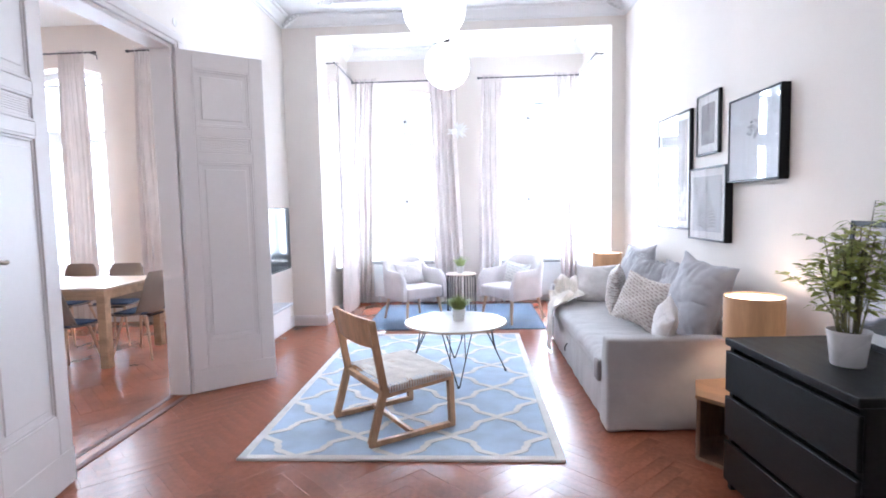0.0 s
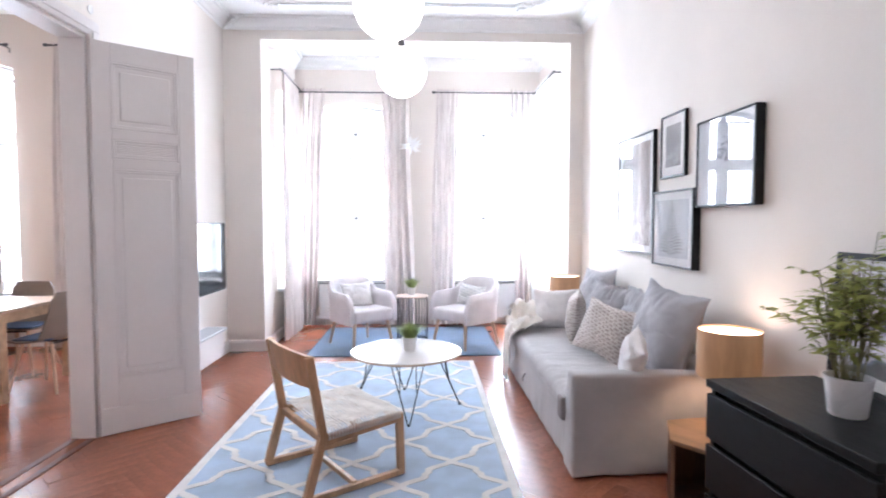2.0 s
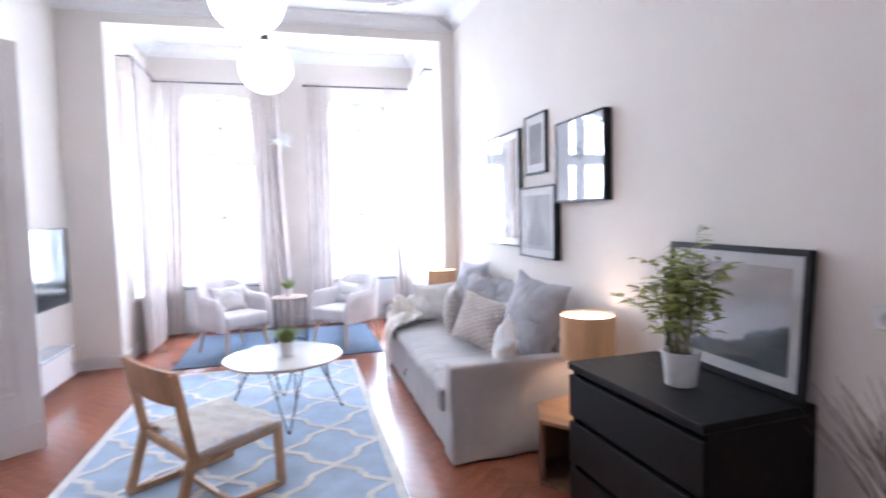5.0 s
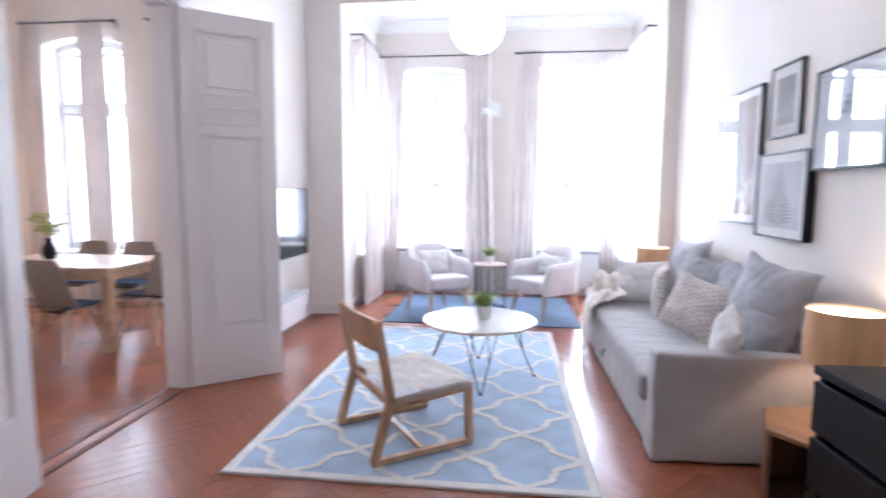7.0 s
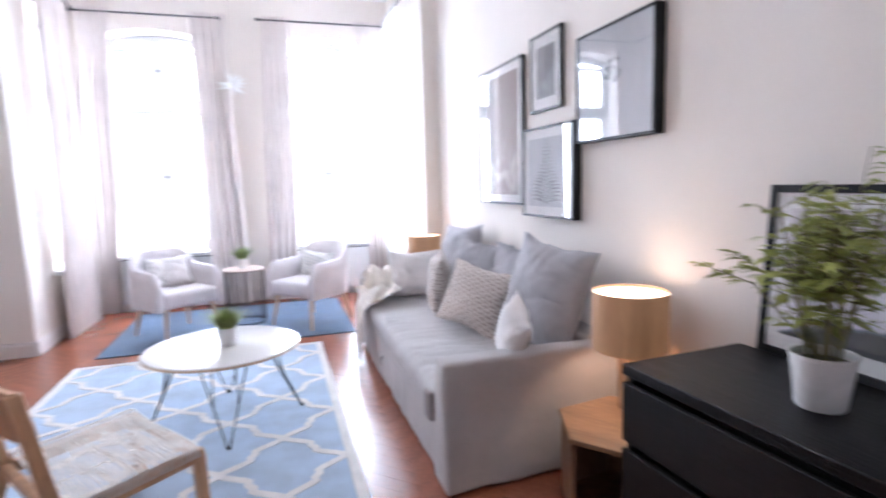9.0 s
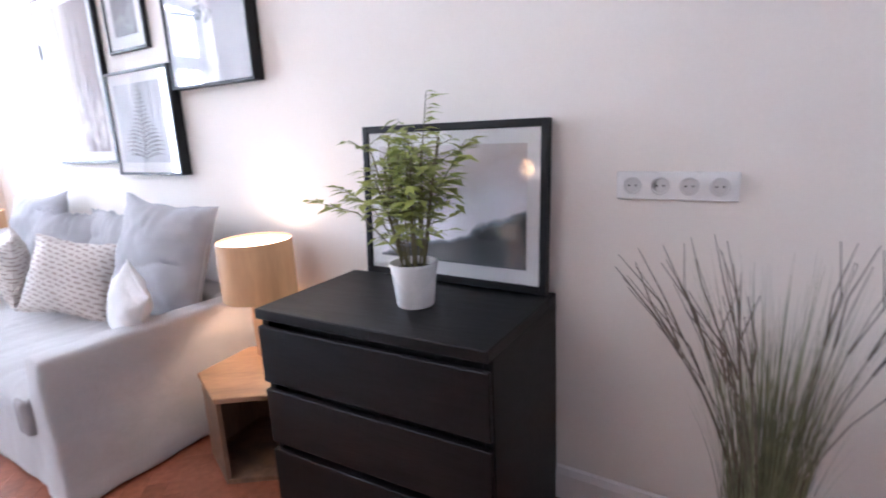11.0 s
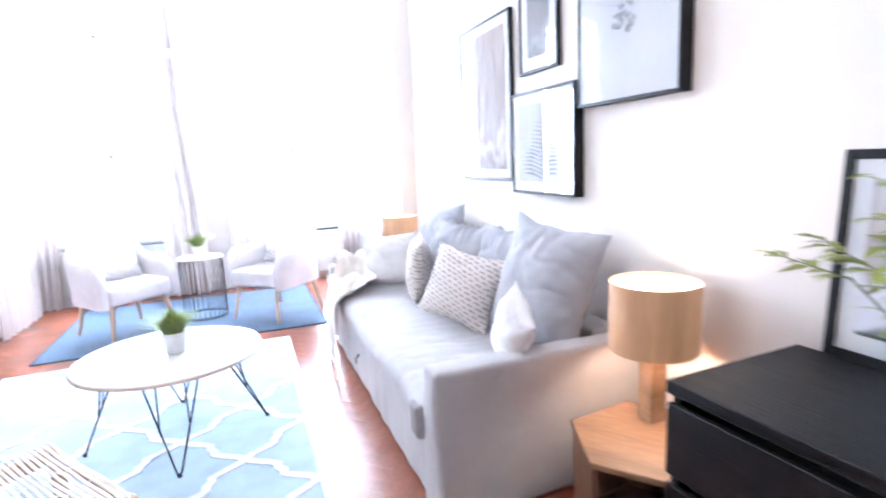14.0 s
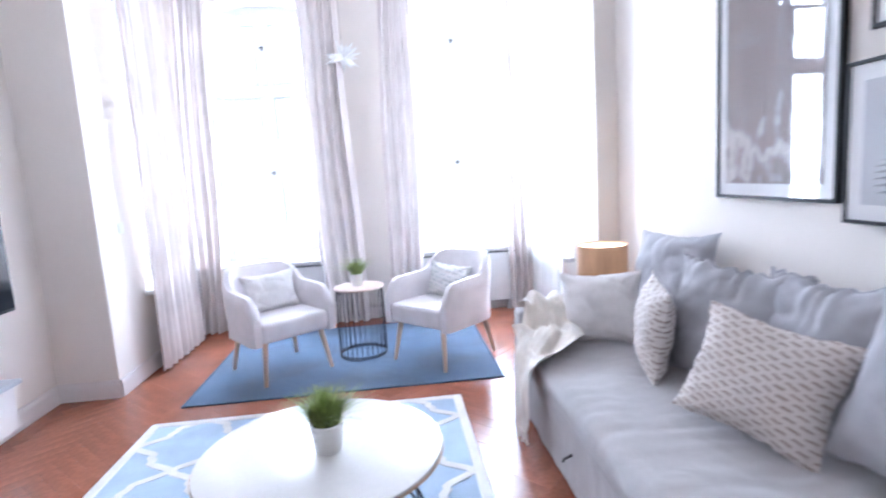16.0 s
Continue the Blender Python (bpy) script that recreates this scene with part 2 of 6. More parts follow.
def weave(name, a, b, scale, turn=0.0, gap=0.085):
    """A woven or printed cloth of two yarn colours, in a brick-like bond."""
    m = mat(name, a, 0.93, vary=0.06, bump=0.4, bump_scale=260, sheen=0.2)
    nt = m.node_tree
    n, l = nt.nodes.new, nt.links.new
    co, br, mx, bp = n("ShaderNodeTexCoord"), n("ShaderNodeTexBrick"), n("ShaderNodeMix"), n("ShaderNodeBump")
    mx.data_type = "RGBA"
    mp = n("ShaderNodeMapping")
    mp.inputs["Rotation"].default_value = (0, 0, radians(turn))
    sp, cb = n("ShaderNodeSeparateXYZ"), n("ShaderNodeCombineXYZ")
    l(co.outputs["Object"], sp.inputs[0])
    l(sp.outputs["X"], cb.inputs["X"])
    l(sp.outputs["Z"], cb.inputs["Y"])
    wob, mul, add = n("ShaderNodeTexNoise"), n("ShaderNodeVectorMath"), n("ShaderNodeVectorMath")
    wob.inputs["Scale"].default_value, wob.inputs["Detail"].default_value = 16.0, 2.0
    mul.operation, add.operation = "MULTIPLY", "ADD"
    mul.inputs[1].default_value = (0.022, 0.022, 0.0)
    l(cb.outputs[0], wob.inputs["Vector"])
    l(wob.outputs["Color"], mul.inputs[0])
    l(cb.outputs[0], add.inputs[0])
    l(mul.outputs[0], add.inputs[1])
    l(add.outputs[0], mp.inputs[0])
    br.inputs["Scale"].default_value = scale
    br.inputs["Mortar Size"].default_value = gap
    br.inputs["Mortar Smooth"].default_value = 0.6
    br.inputs["Brick Width"].default_value, br.inputs["Row Height"].default_value = 0.62, 0.30
    br.inputs["Color1"].default_value, br.inputs["Color2"].default_value = (*a, 1), (*[c * 1.25 for c in a], 1)
    br.inputs["Mortar"].default_value = (*b, 1)
    l(mp.outputs[0], br.inputs["Vector"])
    l(br.outputs["Color"], nt.nodes["Principled BSDF"].inputs["Base Color"])
    bp.inputs["Strength"].default_value, bp.inputs["Distance"].default_value = 0.6, 0.006
    bp.invert = True
    l(br.outputs["Fac"], bp.inputs["Height"])
    l(bp.outputs[0], nt.nodes["Principled BSDF"].inputs["Normal"])
    return m


WEAVE = weave("woven_cushion_cover", (0.34, 0.26, 0.22), (0.69, 0.625, 0.585), 13.0, 14, 0.145)
STRIPE = weave("printed_cushion_cover", (0.44, 0.45, 0.46), (0.76, 0.74, 0.73), 8.5, 8, 0.16)


# ---------- mesh helpers ----------
def box(bm, x0, x1, y0, y1, z0, z1, bevel=0.0, m=None, seg=1):
    r = bmesh.ops.create_cube(bm, size=1.0, matrix=Matrix.Translation(((x0 + x1) / 2, (y0 + y1) / 2, (z0 + z1) / 2)) @ Matrix.Diagonal((x1 - x0, y1 - y0, z1 - z0, 1)))
    vs = r["verts"]
    if bevel:
        es = list({e for v in vs for e in v.link_edges})
        k = bmesh.ops.bevel(bm, geom=es, offset=bevel, segments=seg, profile=0.5, affect="EDGES")
        vs = list({v for f in k["faces"] for v in f.verts} | {v for v in vs if v.is_valid})
    if m is not None:
        bmesh.ops.transform(bm, matrix=m, verts=[v for v in vs if v.is_valid])
    return bm


def boxes(*some, bevel=0.0):
    bm = bmesh.new()
    for b in some:
        box(bm, *b, bevel=bevel)
    return bm


def lathe(profile, n=32, bm=None, centre=(0, 0, 0)):
    """Turns a profile of (radius, z) round the z axis."""
    bm = bm or bmesh.new()
    rings = []
    for r, z in profile:
        if r < 1e-5:
            rings.append([bm.verts.new((centre[0], centre[1], centre[2] + z))])
        else:
            rings.append([bm.verts.new((centre[0] + r * math.cos(2 * math.pi * k / n), centre[1] + r * math.sin(2 * math.pi * k / n), centre[2] + z)) for k in range(n)])
    for a, b in zip(rings, rings[1:]):
        for k in range(n):
            q = (k + 1) % n
            if len(a) == 1 and len(b) > 1:
                bm.faces.new((a[0], b[q], b[k]))
            elif len(b) == 1 and len(a) > 1:
                bm.faces.new((a[k], a[q], b[0]))
            elif len(a) > 1:
                bm.faces.new((a[k], a[q], b[q], b[k]))
    return bm


def tube(points, radius, n=8, bm=None, taper=1.0):
    """A round rod along points, closed at both ends."""
    bm = bm or bmesh.new()
    pts = [Vector(p) for p in points]
    rings = []
    for i, p in enumerate(pts):
        d = (pts[min(i + 1, len(pts) - 1)] - pts[max(i - 1, 0)]).normalized()
        u = d.cross(Vector((0, 0, 1)) if abs(d.z) < 0.95 else Vector((1, 0, 0))).normalized()
        w = d.cross(u)
        r = radius * (1 + (taper - 1) * i / max(1, len(pts) - 1))
        rings.append([bm.verts.new(p + r * (math.cos(2 * math.pi * k / n) * u + math.sin(2 * math.pi * k / n) * w)) for k in range(n)])
    for a, b in zip(rings, rings[1:]):
        for k in range(n):
            bm.faces.new((a[k], a[(k + 1) % n], b[(k + 1) % n], b[k]))
    bm.faces.new(rings[0])
    bm.faces.new(rings[-1][::-1])
    return bm


def slab(points, z0, z1, bm=None):
    """An upright prism over a plan of (x, y) points."""
    bm = bm or bmesh.new()
    low, top = [bm.verts.new((x, y, z0)) for x, y in points], [bm.verts.new((x, y, z1)) for x, y in points]
    bm.faces.new(low[::-1])
    bm.faces.new(top)
    k = len(points)
    for i in range(k):
        bm.faces.new((low[i], low[(i + 1) % k], top[(i + 1) % k], top[i]))
    return bm


def grid_mesh(nu, nv, at, bm=None):
    """A sheet of nu x nv quads whose corners at(u, v) gives, u and v from 0 to 1."""
    bm = bm or bmesh.new()
    vs = [[bm.verts.new(at(i / nu, j / nv)) for j in range(nv + 1)] for i in range(nu + 1)]
    for i in range(nu):
        for j in range(nv):
            bm.faces.new((vs[i][j], vs[i + 1][j], vs[i + 1][j + 1], vs[i][j + 1]))
    return bm


def finish(bm, name, material, smooth=False, weld=False):
    if weld:
        bmesh.ops.remove_doubles(bm, verts=bm.verts, dist=1e-4)
    bmesh.ops.recalc_face_normals(bm, faces=bm.faces)
    me = bpy.data.meshes.new(name)
    bm.to_mesh(me)
    bm.free()
    if smooth:
        for p in me.polygons:
            p.use_smooth = True
        me.set_sharp_from_angle(angle=radians(40))
    me.materials.append(material)
    return me


def part(name, bm, material, parent, label="", smooth=True, weld=False):
    ob = new(name, finish(bm, name, material, smooth, weld))
    ob.parent = parent
    return tagged(ob, label)


def thing(name, label, category, at=(0, 0, 0), turn=0.0, group="", kind=""):
    ob = new(name)
    ob.empty_display_size = 0.1
    ob.matrix_basis = pose(*at, 0, 0, turn)
    return tagged(ob, label, category, group, kind)


def solid(name, bm, material, label="", category="", group="", kind="", smooth=True, m=None):
    ob = new(name, finish(bm, name, material, smooth))
    if m is not None:
        ob.matrix_basis = m
    return tagged(ob, label, category, group, kind)


def structure(name, bm, material, label, category="wall", smooth=False):
    return solid(name, bm, material, label, category, kind="structure", smooth=smooth)


# ---------- the large structure ----------
# a plain bright overcast distance outside the windows
HAZE = bpy.data.materials.new("overcast_distance")
HAZE.use_nodes = True
glow = HAZE.node_tree.nodes.new("ShaderNodeEmission")
glow.inputs[0].default_value, glow.inputs[1].default_value = (0.90, 0.96, 1.0, 1), 4.0
HAZE.node_tree.links.new(glow.outputs[0], HAZE.node_tree.nodes["Material Output"].inputs[0])
bm = grid_mesh(40, 1, lambda u, v: (-2 + 45 * math.cos(math.pi * (1.15 * u - 0.075)), 8.7 + 45 * math.sin(math.pi * (1.15 * u - 0.075)), -18 + 60 * v))
tagged(new("backdrop", finish(bm, "backdrop", HAZE)), "plain bright overcast distance outside the windows", "backdrop", kind="structure")

LX, RX, PY, BY = -2.26, 1.86, 6.61, 8.25      # left wall, right wall, pier face, bay's window wall
BL, BR = -1.84, 1.70                          # the bay's sides
CZ, WZ, BCZ, LINTEL = 3.79, 3.92, 3.83, 3.56   # ceiling, wall tops, bay ceiling, lintel
DY, DXL = 6.95, -7.2                          # dining room's window wall and far side wall
OP0, OP1, OPZ = 2.75, 4.10, 2.74              # double door opening
NEAR = -1.5


def arch_fill(x0, x1, y0, y1, z_low, rise, z_top, bm, across="x"):
    """The piece of wall over a window, with a flat arch at its lower edge."""
    k = 10
    low = [(x0 + (x1 - x0) * i / k, z_low + rise * (1 - (2 * i / k - 1) ** 2)) for i in range(k + 1)]
    for (a, za), (b, zb) in zip(low, low[1:]):
        vs = []
        for y in (y0, y1):
            for p, z in ((a, za), (b, zb), (b, z_top), (a, z_top)):
                vs.append(bm.verts.new((p, y, z) if across == "x" else (y, p, z)))
        bm.faces.new(vs[:4])
        bm.faces.new(vs[7:3:-1])
        bm.faces.new((vs[0], vs[4], vs[5], vs[1]))
    return bm


def pierced(holes, a0, a1, b0, b1, z1, bm, across="x", rise=0.09):
    """A wall from a0 to a1 with window holes (from, to, sill, spring)."""
    def put(p, q, z, w):
        if across == "x":
            box(bm, p, q, b0, b1, z, w)
        else:
            box(bm, b0, b1, p, q, z, w)
    at = a0
    for p, q, zs, zt in holes:
        put(at, p, 0, z1)
        put(p, q, 0, zs)
        arch_fill(p, q, b0, b1, zt, rise, z1, bm, across)
        at = q
    put(at, a1, 0, z1)
    return bm


bm = pierced([(-1.57, -0.45, WIN_Z0, 3.12), (0.35, 1.47, WIN_Z0, 3.12)], BL - 0.3, BR + 0.3, BY, BY + 0.4, BCZ, bmesh.new())
structure("wall_bay_front", bm, WALL, "off-white plastered bay wall with two tall arched window openings")
bm = pierced([(7.22, 8.02, WIN_Z0, 3.12)], PY + 0.001, BY, BL - 0.40, BL, BCZ, bmesh.new(), "y")
structure("wall_bay_side_1", bm, WALL, "white plastered bay side wall with a narrow window")
bm = pierced([(7.22, 8.02, WIN_Z0, 3.12)], PY + 0.001, BY, BR, BR + 0.40, BCZ, bmesh.new(), "y")
structure("wall_bay_side_2", bm, WALL, "white plastered bay side wall with a narrow window")
structure("ceiling_bay", boxes((BL - 0.4, BR + 0.4, PY + 0.35, BY + 0.4, BCZ, BCZ + 0.15)), CEIL, "plain white bay ceiling", "ceiling")
structure("wall_lintel", boxes((LX, BL - 0.002, PY, PY + 0.345, 0, WZ), (BR + 0.002, RX, PY, PY + 0.345, 0, WZ), (BL, BR, PY, PY + 0.345, LINTEL, WZ)), WALL,
          "off-white piers and lintel framing the bay", "wall")
structure("wall_right", boxes((RX, RX + 0.2, NEAR, PY + 0.35, 0, WZ)), WALL, "off-white plain plastered wall behind the sofa")
structure("wall_left", boxes((LX - 0.16, LX, 2.25, OP0, 0, WZ), (LX - 0.16, LX, OP1, PY + 0.34, 0, WZ), (LX - 0.16, LX, OP0, OP1, OPZ, WZ)), WALL,
          "off-white plastered wall with a wide double door opening")
# wall paint tinted tan, in place of warm lamp light on the recess wall
WARM_LIT_WALL = mat("wall_paint_warm_light", (0.80, 0.67, 0.545), 0.75, vary=0.03, scale=1.2, bump=0.12, bump_scale=140)
structure("wall_recess_end", boxes((-3.8, LX, 2.09, 2.25, 0, WZ)), WARM_LIT_WALL, "off-white end wall of the recess behind the console, warm light in its colour")
# unseen side wall, in the ceiling's white so that it throws back more light
structure("wall_recess_side", boxes((-3.96, -3.8, NEAR - 0.2, 2.25, 0, WZ)), CEIL, "plain unseen side wall of the recess, white to bounce light")
structure("ceiling_recess", boxes((-3.96, LX - 0.161, NEAR - 0.2, 2.249, WZ, WZ + 0.2)), CEIL, "white ceiling of the recess", "ceiling")
# unseen closing wall behind the camera, also whitened as a reflector
structure("wall_back", boxes((-3.8, RX + 0.2, NEAR - 0.2, NEAR, 0, WZ)), CEIL, "plain unseen rear wall, white to bounce light")
structure("ceiling", boxes((LX - 0.16, RX + 0.2, NEAR - 0.2, PY + 0.345, CZ, CZ + 0.2)), CEIL, "white plastered ceiling", "ceiling")
# dining room shell
bm = pierced([(-5.90, -4.82, 0.66, 3.30), (-4.10, -3.02, 0.66, 3.30)], DXL, LX - 0.16, DY, DY + 0.3, WZ, bmesh.new())
structure("wall_dining_front", bm, WALL, "warm white dining room wall with two tall windows")
structure("wall_dining_side", boxes((DXL - 0.2, DXL, 2.4, DY + 0.3, 0, WZ)), WALL, "warm white dining room side wall")
structure("wall_dining_rear", boxes((DXL - 0.2, LX - 0.16, 2.251, 2.4, 0, WZ)), WALL, "warm white dining room rear wall")
structure("ceiling_dining", boxes((DXL - 0.2, LX - 0.161, 2.251, DY + 0.3, WZ, WZ + 0.2)), CEIL, "white dining room ceiling", "ceiling")
floor_ob = structure("floor", boxes((DXL - 0.2, RX + 0.2, NEAR - 0.2, BY + 0.4, -0.12, -0.006)), JOINT, "dark joints under red-brown herringbone parquet", "floor")


def run(profile, a, b, bm):
    """Extrudes a profile of (out, z) along the line from a to b; out points to the left of the way."""
    a, b = Vector((*a, 0)), Vector((*b, 0))
    d = (b - a).normalized()
    side = Vector((-d.y, d.x, 0))
    ends = [[bm.verts.new(p + side * o + Vector((0, 0, z))) for o, z in profile] for p in (a, b)]
    k = len(profile)
    for i in range(k):
        bm.faces.new((ends[0][i], ends[0][(i + 1) % k], ends[1][(i + 1) % k], ends[1][i]))
    bm.faces.new(ends[0])
    bm.faces.new(ends[1][::-1])
    return bm


CORNICE = [(0, -0.25), (0.015, -0.25), (0.02, -0.22), (0.05, -0.20), (0.055, -0.17), (0.09, -0.13), (0.14, -0.09), (0.15, -0.06), (0.19, -0.05), (0.20, -0.02), (0.20, -0.002), (0, -0.002)]
ROOM_CORNICE = [(0, -0.128), (0.012, -0.128), (0.016, -0.112), (0.034, -0.106), (0.04, -0.088), (0.058, -0.06), (0.082, -0.042), (0.088, -0.028), (0.118, -0.022), (0.126, -0.002), (0, -0.002)]
bm = bmesh.new()
co = [(o + 0.001, CZ + z) for o, z in ROOM_CORNICE]
run(co, (RX, NEAR), (RX, PY), bm)
run(co, (RX, PY), (LX, PY), bm)
run(co, (LX, PY), (LX, 2.09), bm)
structure("trim_cornice", bm, CEIL, "white moulded plaster cornice", "cornice", smooth=True)
# stucco frame on the ceiling, with scrolls where its sides meet
FX0, FX1, FY0, FY1 = LX + 0.50, RX - 0.62, -0.9, PY - 0.42
bm = bmesh.new()
for o, w, d in ((0.0, 0.030, 0.016), (0.055, 0.014, 0.010)):
    box(bm, FX0 + 0.25, FX1 - 0.25, FY1 - o - w, FY1 - o, CZ - d, CZ - 0.001, bevel=0.004)
    box(bm, FX0 + 0.25, FX1 - 0.25, FY0 + o, FY0 + o + w, CZ - d, CZ - 0.001, bevel=0.004)
    box(bm, FX0 + o, FX0 + o + w, FY0 + 0.25, FY1 - 0.25, CZ - d, CZ - 0.001, bevel=0.004)
    box(bm, FX1 - o - w, FX1 - o, FY0 + 0.25, FY1 - 0.25, CZ - d, CZ - 0.001, bevel=0.004)


def scroll(bm, x, y, sx, sy, size):
    """A curl of raised plaster with a few leaves round it."""
    pts = []
    for k in range(22):
        a = 0.32 * k
        r = size * (1 - k / 25)
        pts.append((x + sx * r * math.cos(a), y + sy * r * math.sin(a), CZ - 0.010))
    tube(pts, 0.014, 7, bm, 0.6)
    for k in range(5):
        a = -0.3 + 0.48 * k
        c, d = Vector((x + sx * size * 1.05 * math.cos(a), y + sy * size * 1.05 * math.sin(a), CZ - 0.008)), Vector((sx * math.cos(a + 0.5), sy * math.sin(a + 0.5), 0))
        tube([c, c + d * size * 0.28 + Vector((0, 0, -0.012)), c + d * size * 0.55], 0.016, 7, bm, 0.3)


for sx, cx in ((-1, FX0), (1, FX1)):
    for sy, cy in ((-1, FY0), (1, FY1)):
        scroll(bm, cx - sx * 0.20, cy - sy * 0.06, sx, sy, 0.085)
        scroll(bm, cx - sx * 0.06, cy - sy * 0.20, sx, sy, 0.085)
        scroll(bm, cx - sx * 0.12, cy - sy * 0.12, -sx, sy, 0.055)
structure("trim_ceiling_stucco", bm, CEIL, "white raised stucco frame with scrolled corners on the ceiling", "moulding", smooth=True)
bm = bmesh.new()
for sx, cx in ((1, LX), (-1, RX)):
    for k in range(4):
        c = Vector((cx + sx * (0.04 + 0.05 * k), PY - 0.05 - 0.018 * k, CZ - 0.10 + 0.022 * k))
        tube([c, c + Vector((sx * 0.03, -0.035, -0.03)), c + Vector((sx * 0.065, -0.05, 0.0)), c + Vector((sx * 0.05, -0.03, 0.03))], 0.022, 7, bm, 0.5)
structure("trim_corner_leaves", bm, CEIL, "white plaster leaves in the cornice's corners", "moulding", smooth=True)
bm = bmesh.new()
cb = [(o * 0.75 + 0.001, BCZ + z * 0.6) for o, z in CORNICE]
run(cb, (BR, PY + 0.35), (BR, BY), bm)
run(cb, (BR, BY), (BL, BY), bm)
run(cb, (BL, BY), (BL, PY + 0.35), bm)
structure("trim_bay_cornice", bm, CEIL, "white moulded cornice of the bay", "cornice", smooth=True)
BASE = [(0.001, 0.0), (0.018, 0.0), (0.018, 0.10), (0.012, 0.125), (0.001, 0.13)]
bm = bmesh.new()
for a, b in (((RX, NEAR), (RX, PY)), ((BR, PY), (BR, BY)), ((BR, BY), (BL, BY)), ((BL, BY), (BL, PY)), ((BL, PY), (LX, PY)), ((LX, PY), (LX, OP1 + 0.12)), ((LX, 2.09), (-3.8, 2.09)),
             ((LX - 0.16, OP1 + 0.12), (LX - 0.16, DY)), ((LX - 0.16, DY), (DXL, DY)), ((DXL, DY), (DXL, 2.4)), ((LX, NEAR), (RX, NEAR))):
    run(BASE, a, b, bm)
structure("baseboard", bm, TRIM, "white painted wooden baseboard", "baseboard", smooth=False)

# casing of the double door opening, with its threshold rails
bm = bmesh.new()
for y0, y1 in ((OP0 - 0.11, OP0), (OP1, OP1 + 0.11)):
    box(bm, LX + 0.001, LX + 0.03, y0, y1, 0, OPZ + 0.11, bevel=0.006)
    box(bm, LX + 0.03, LX + 0.042, y0 + 0.02, y1 - 0.02, 0, OPZ + 0.09, bevel=0.005)
box(bm, LX + 0.001, LX + 0.031, OP0, OP1, OPZ, OPZ + 0.11, bevel=0.006)
box(bm, LX + 0.031, LX + 0.045, OP0 - 0.08, OP1 + 0.08, OPZ + 0.03, OPZ + 0.09, bevel=0.005)
box(bm, LX - 0.165, LX + 0.002, OP0 - 0.001, OP0 + 0.025, 0, OPZ, bevel=0.004)
box(bm, LX - 0.165, LX + 0.002, OP1 - 0.025, OP1 + 0.001, 0, OPZ, bevel=0.004)
box(bm, LX - 0.165, LX + 0.002, OP0 + 0.025, OP1 - 0.025, OPZ - 0.025, OPZ + 0.001, bevel=0.004)
structure("trim_door_casing", bm, TRIM, "white moulded casing round the double door opening", "door casing")
bm = boxes((LX - 0.16, LX - 0.115, OP0, OP1, -0.004, 0.006), (LX - 0.045, LX, OP0, OP1, -0.004, 0.006), bevel=0.002)
structure("threshold_rails", bm, JOINT, "two dark wooden threshold strips under the double door", "threshold")
bm = boxes((LX - 0.113, LX - 0.047, OP0, OP1, -0.004, 0.003), bevel=0.001)
structure("threshold", bm, FLOORB, "red-brown threshold board", "threshold")


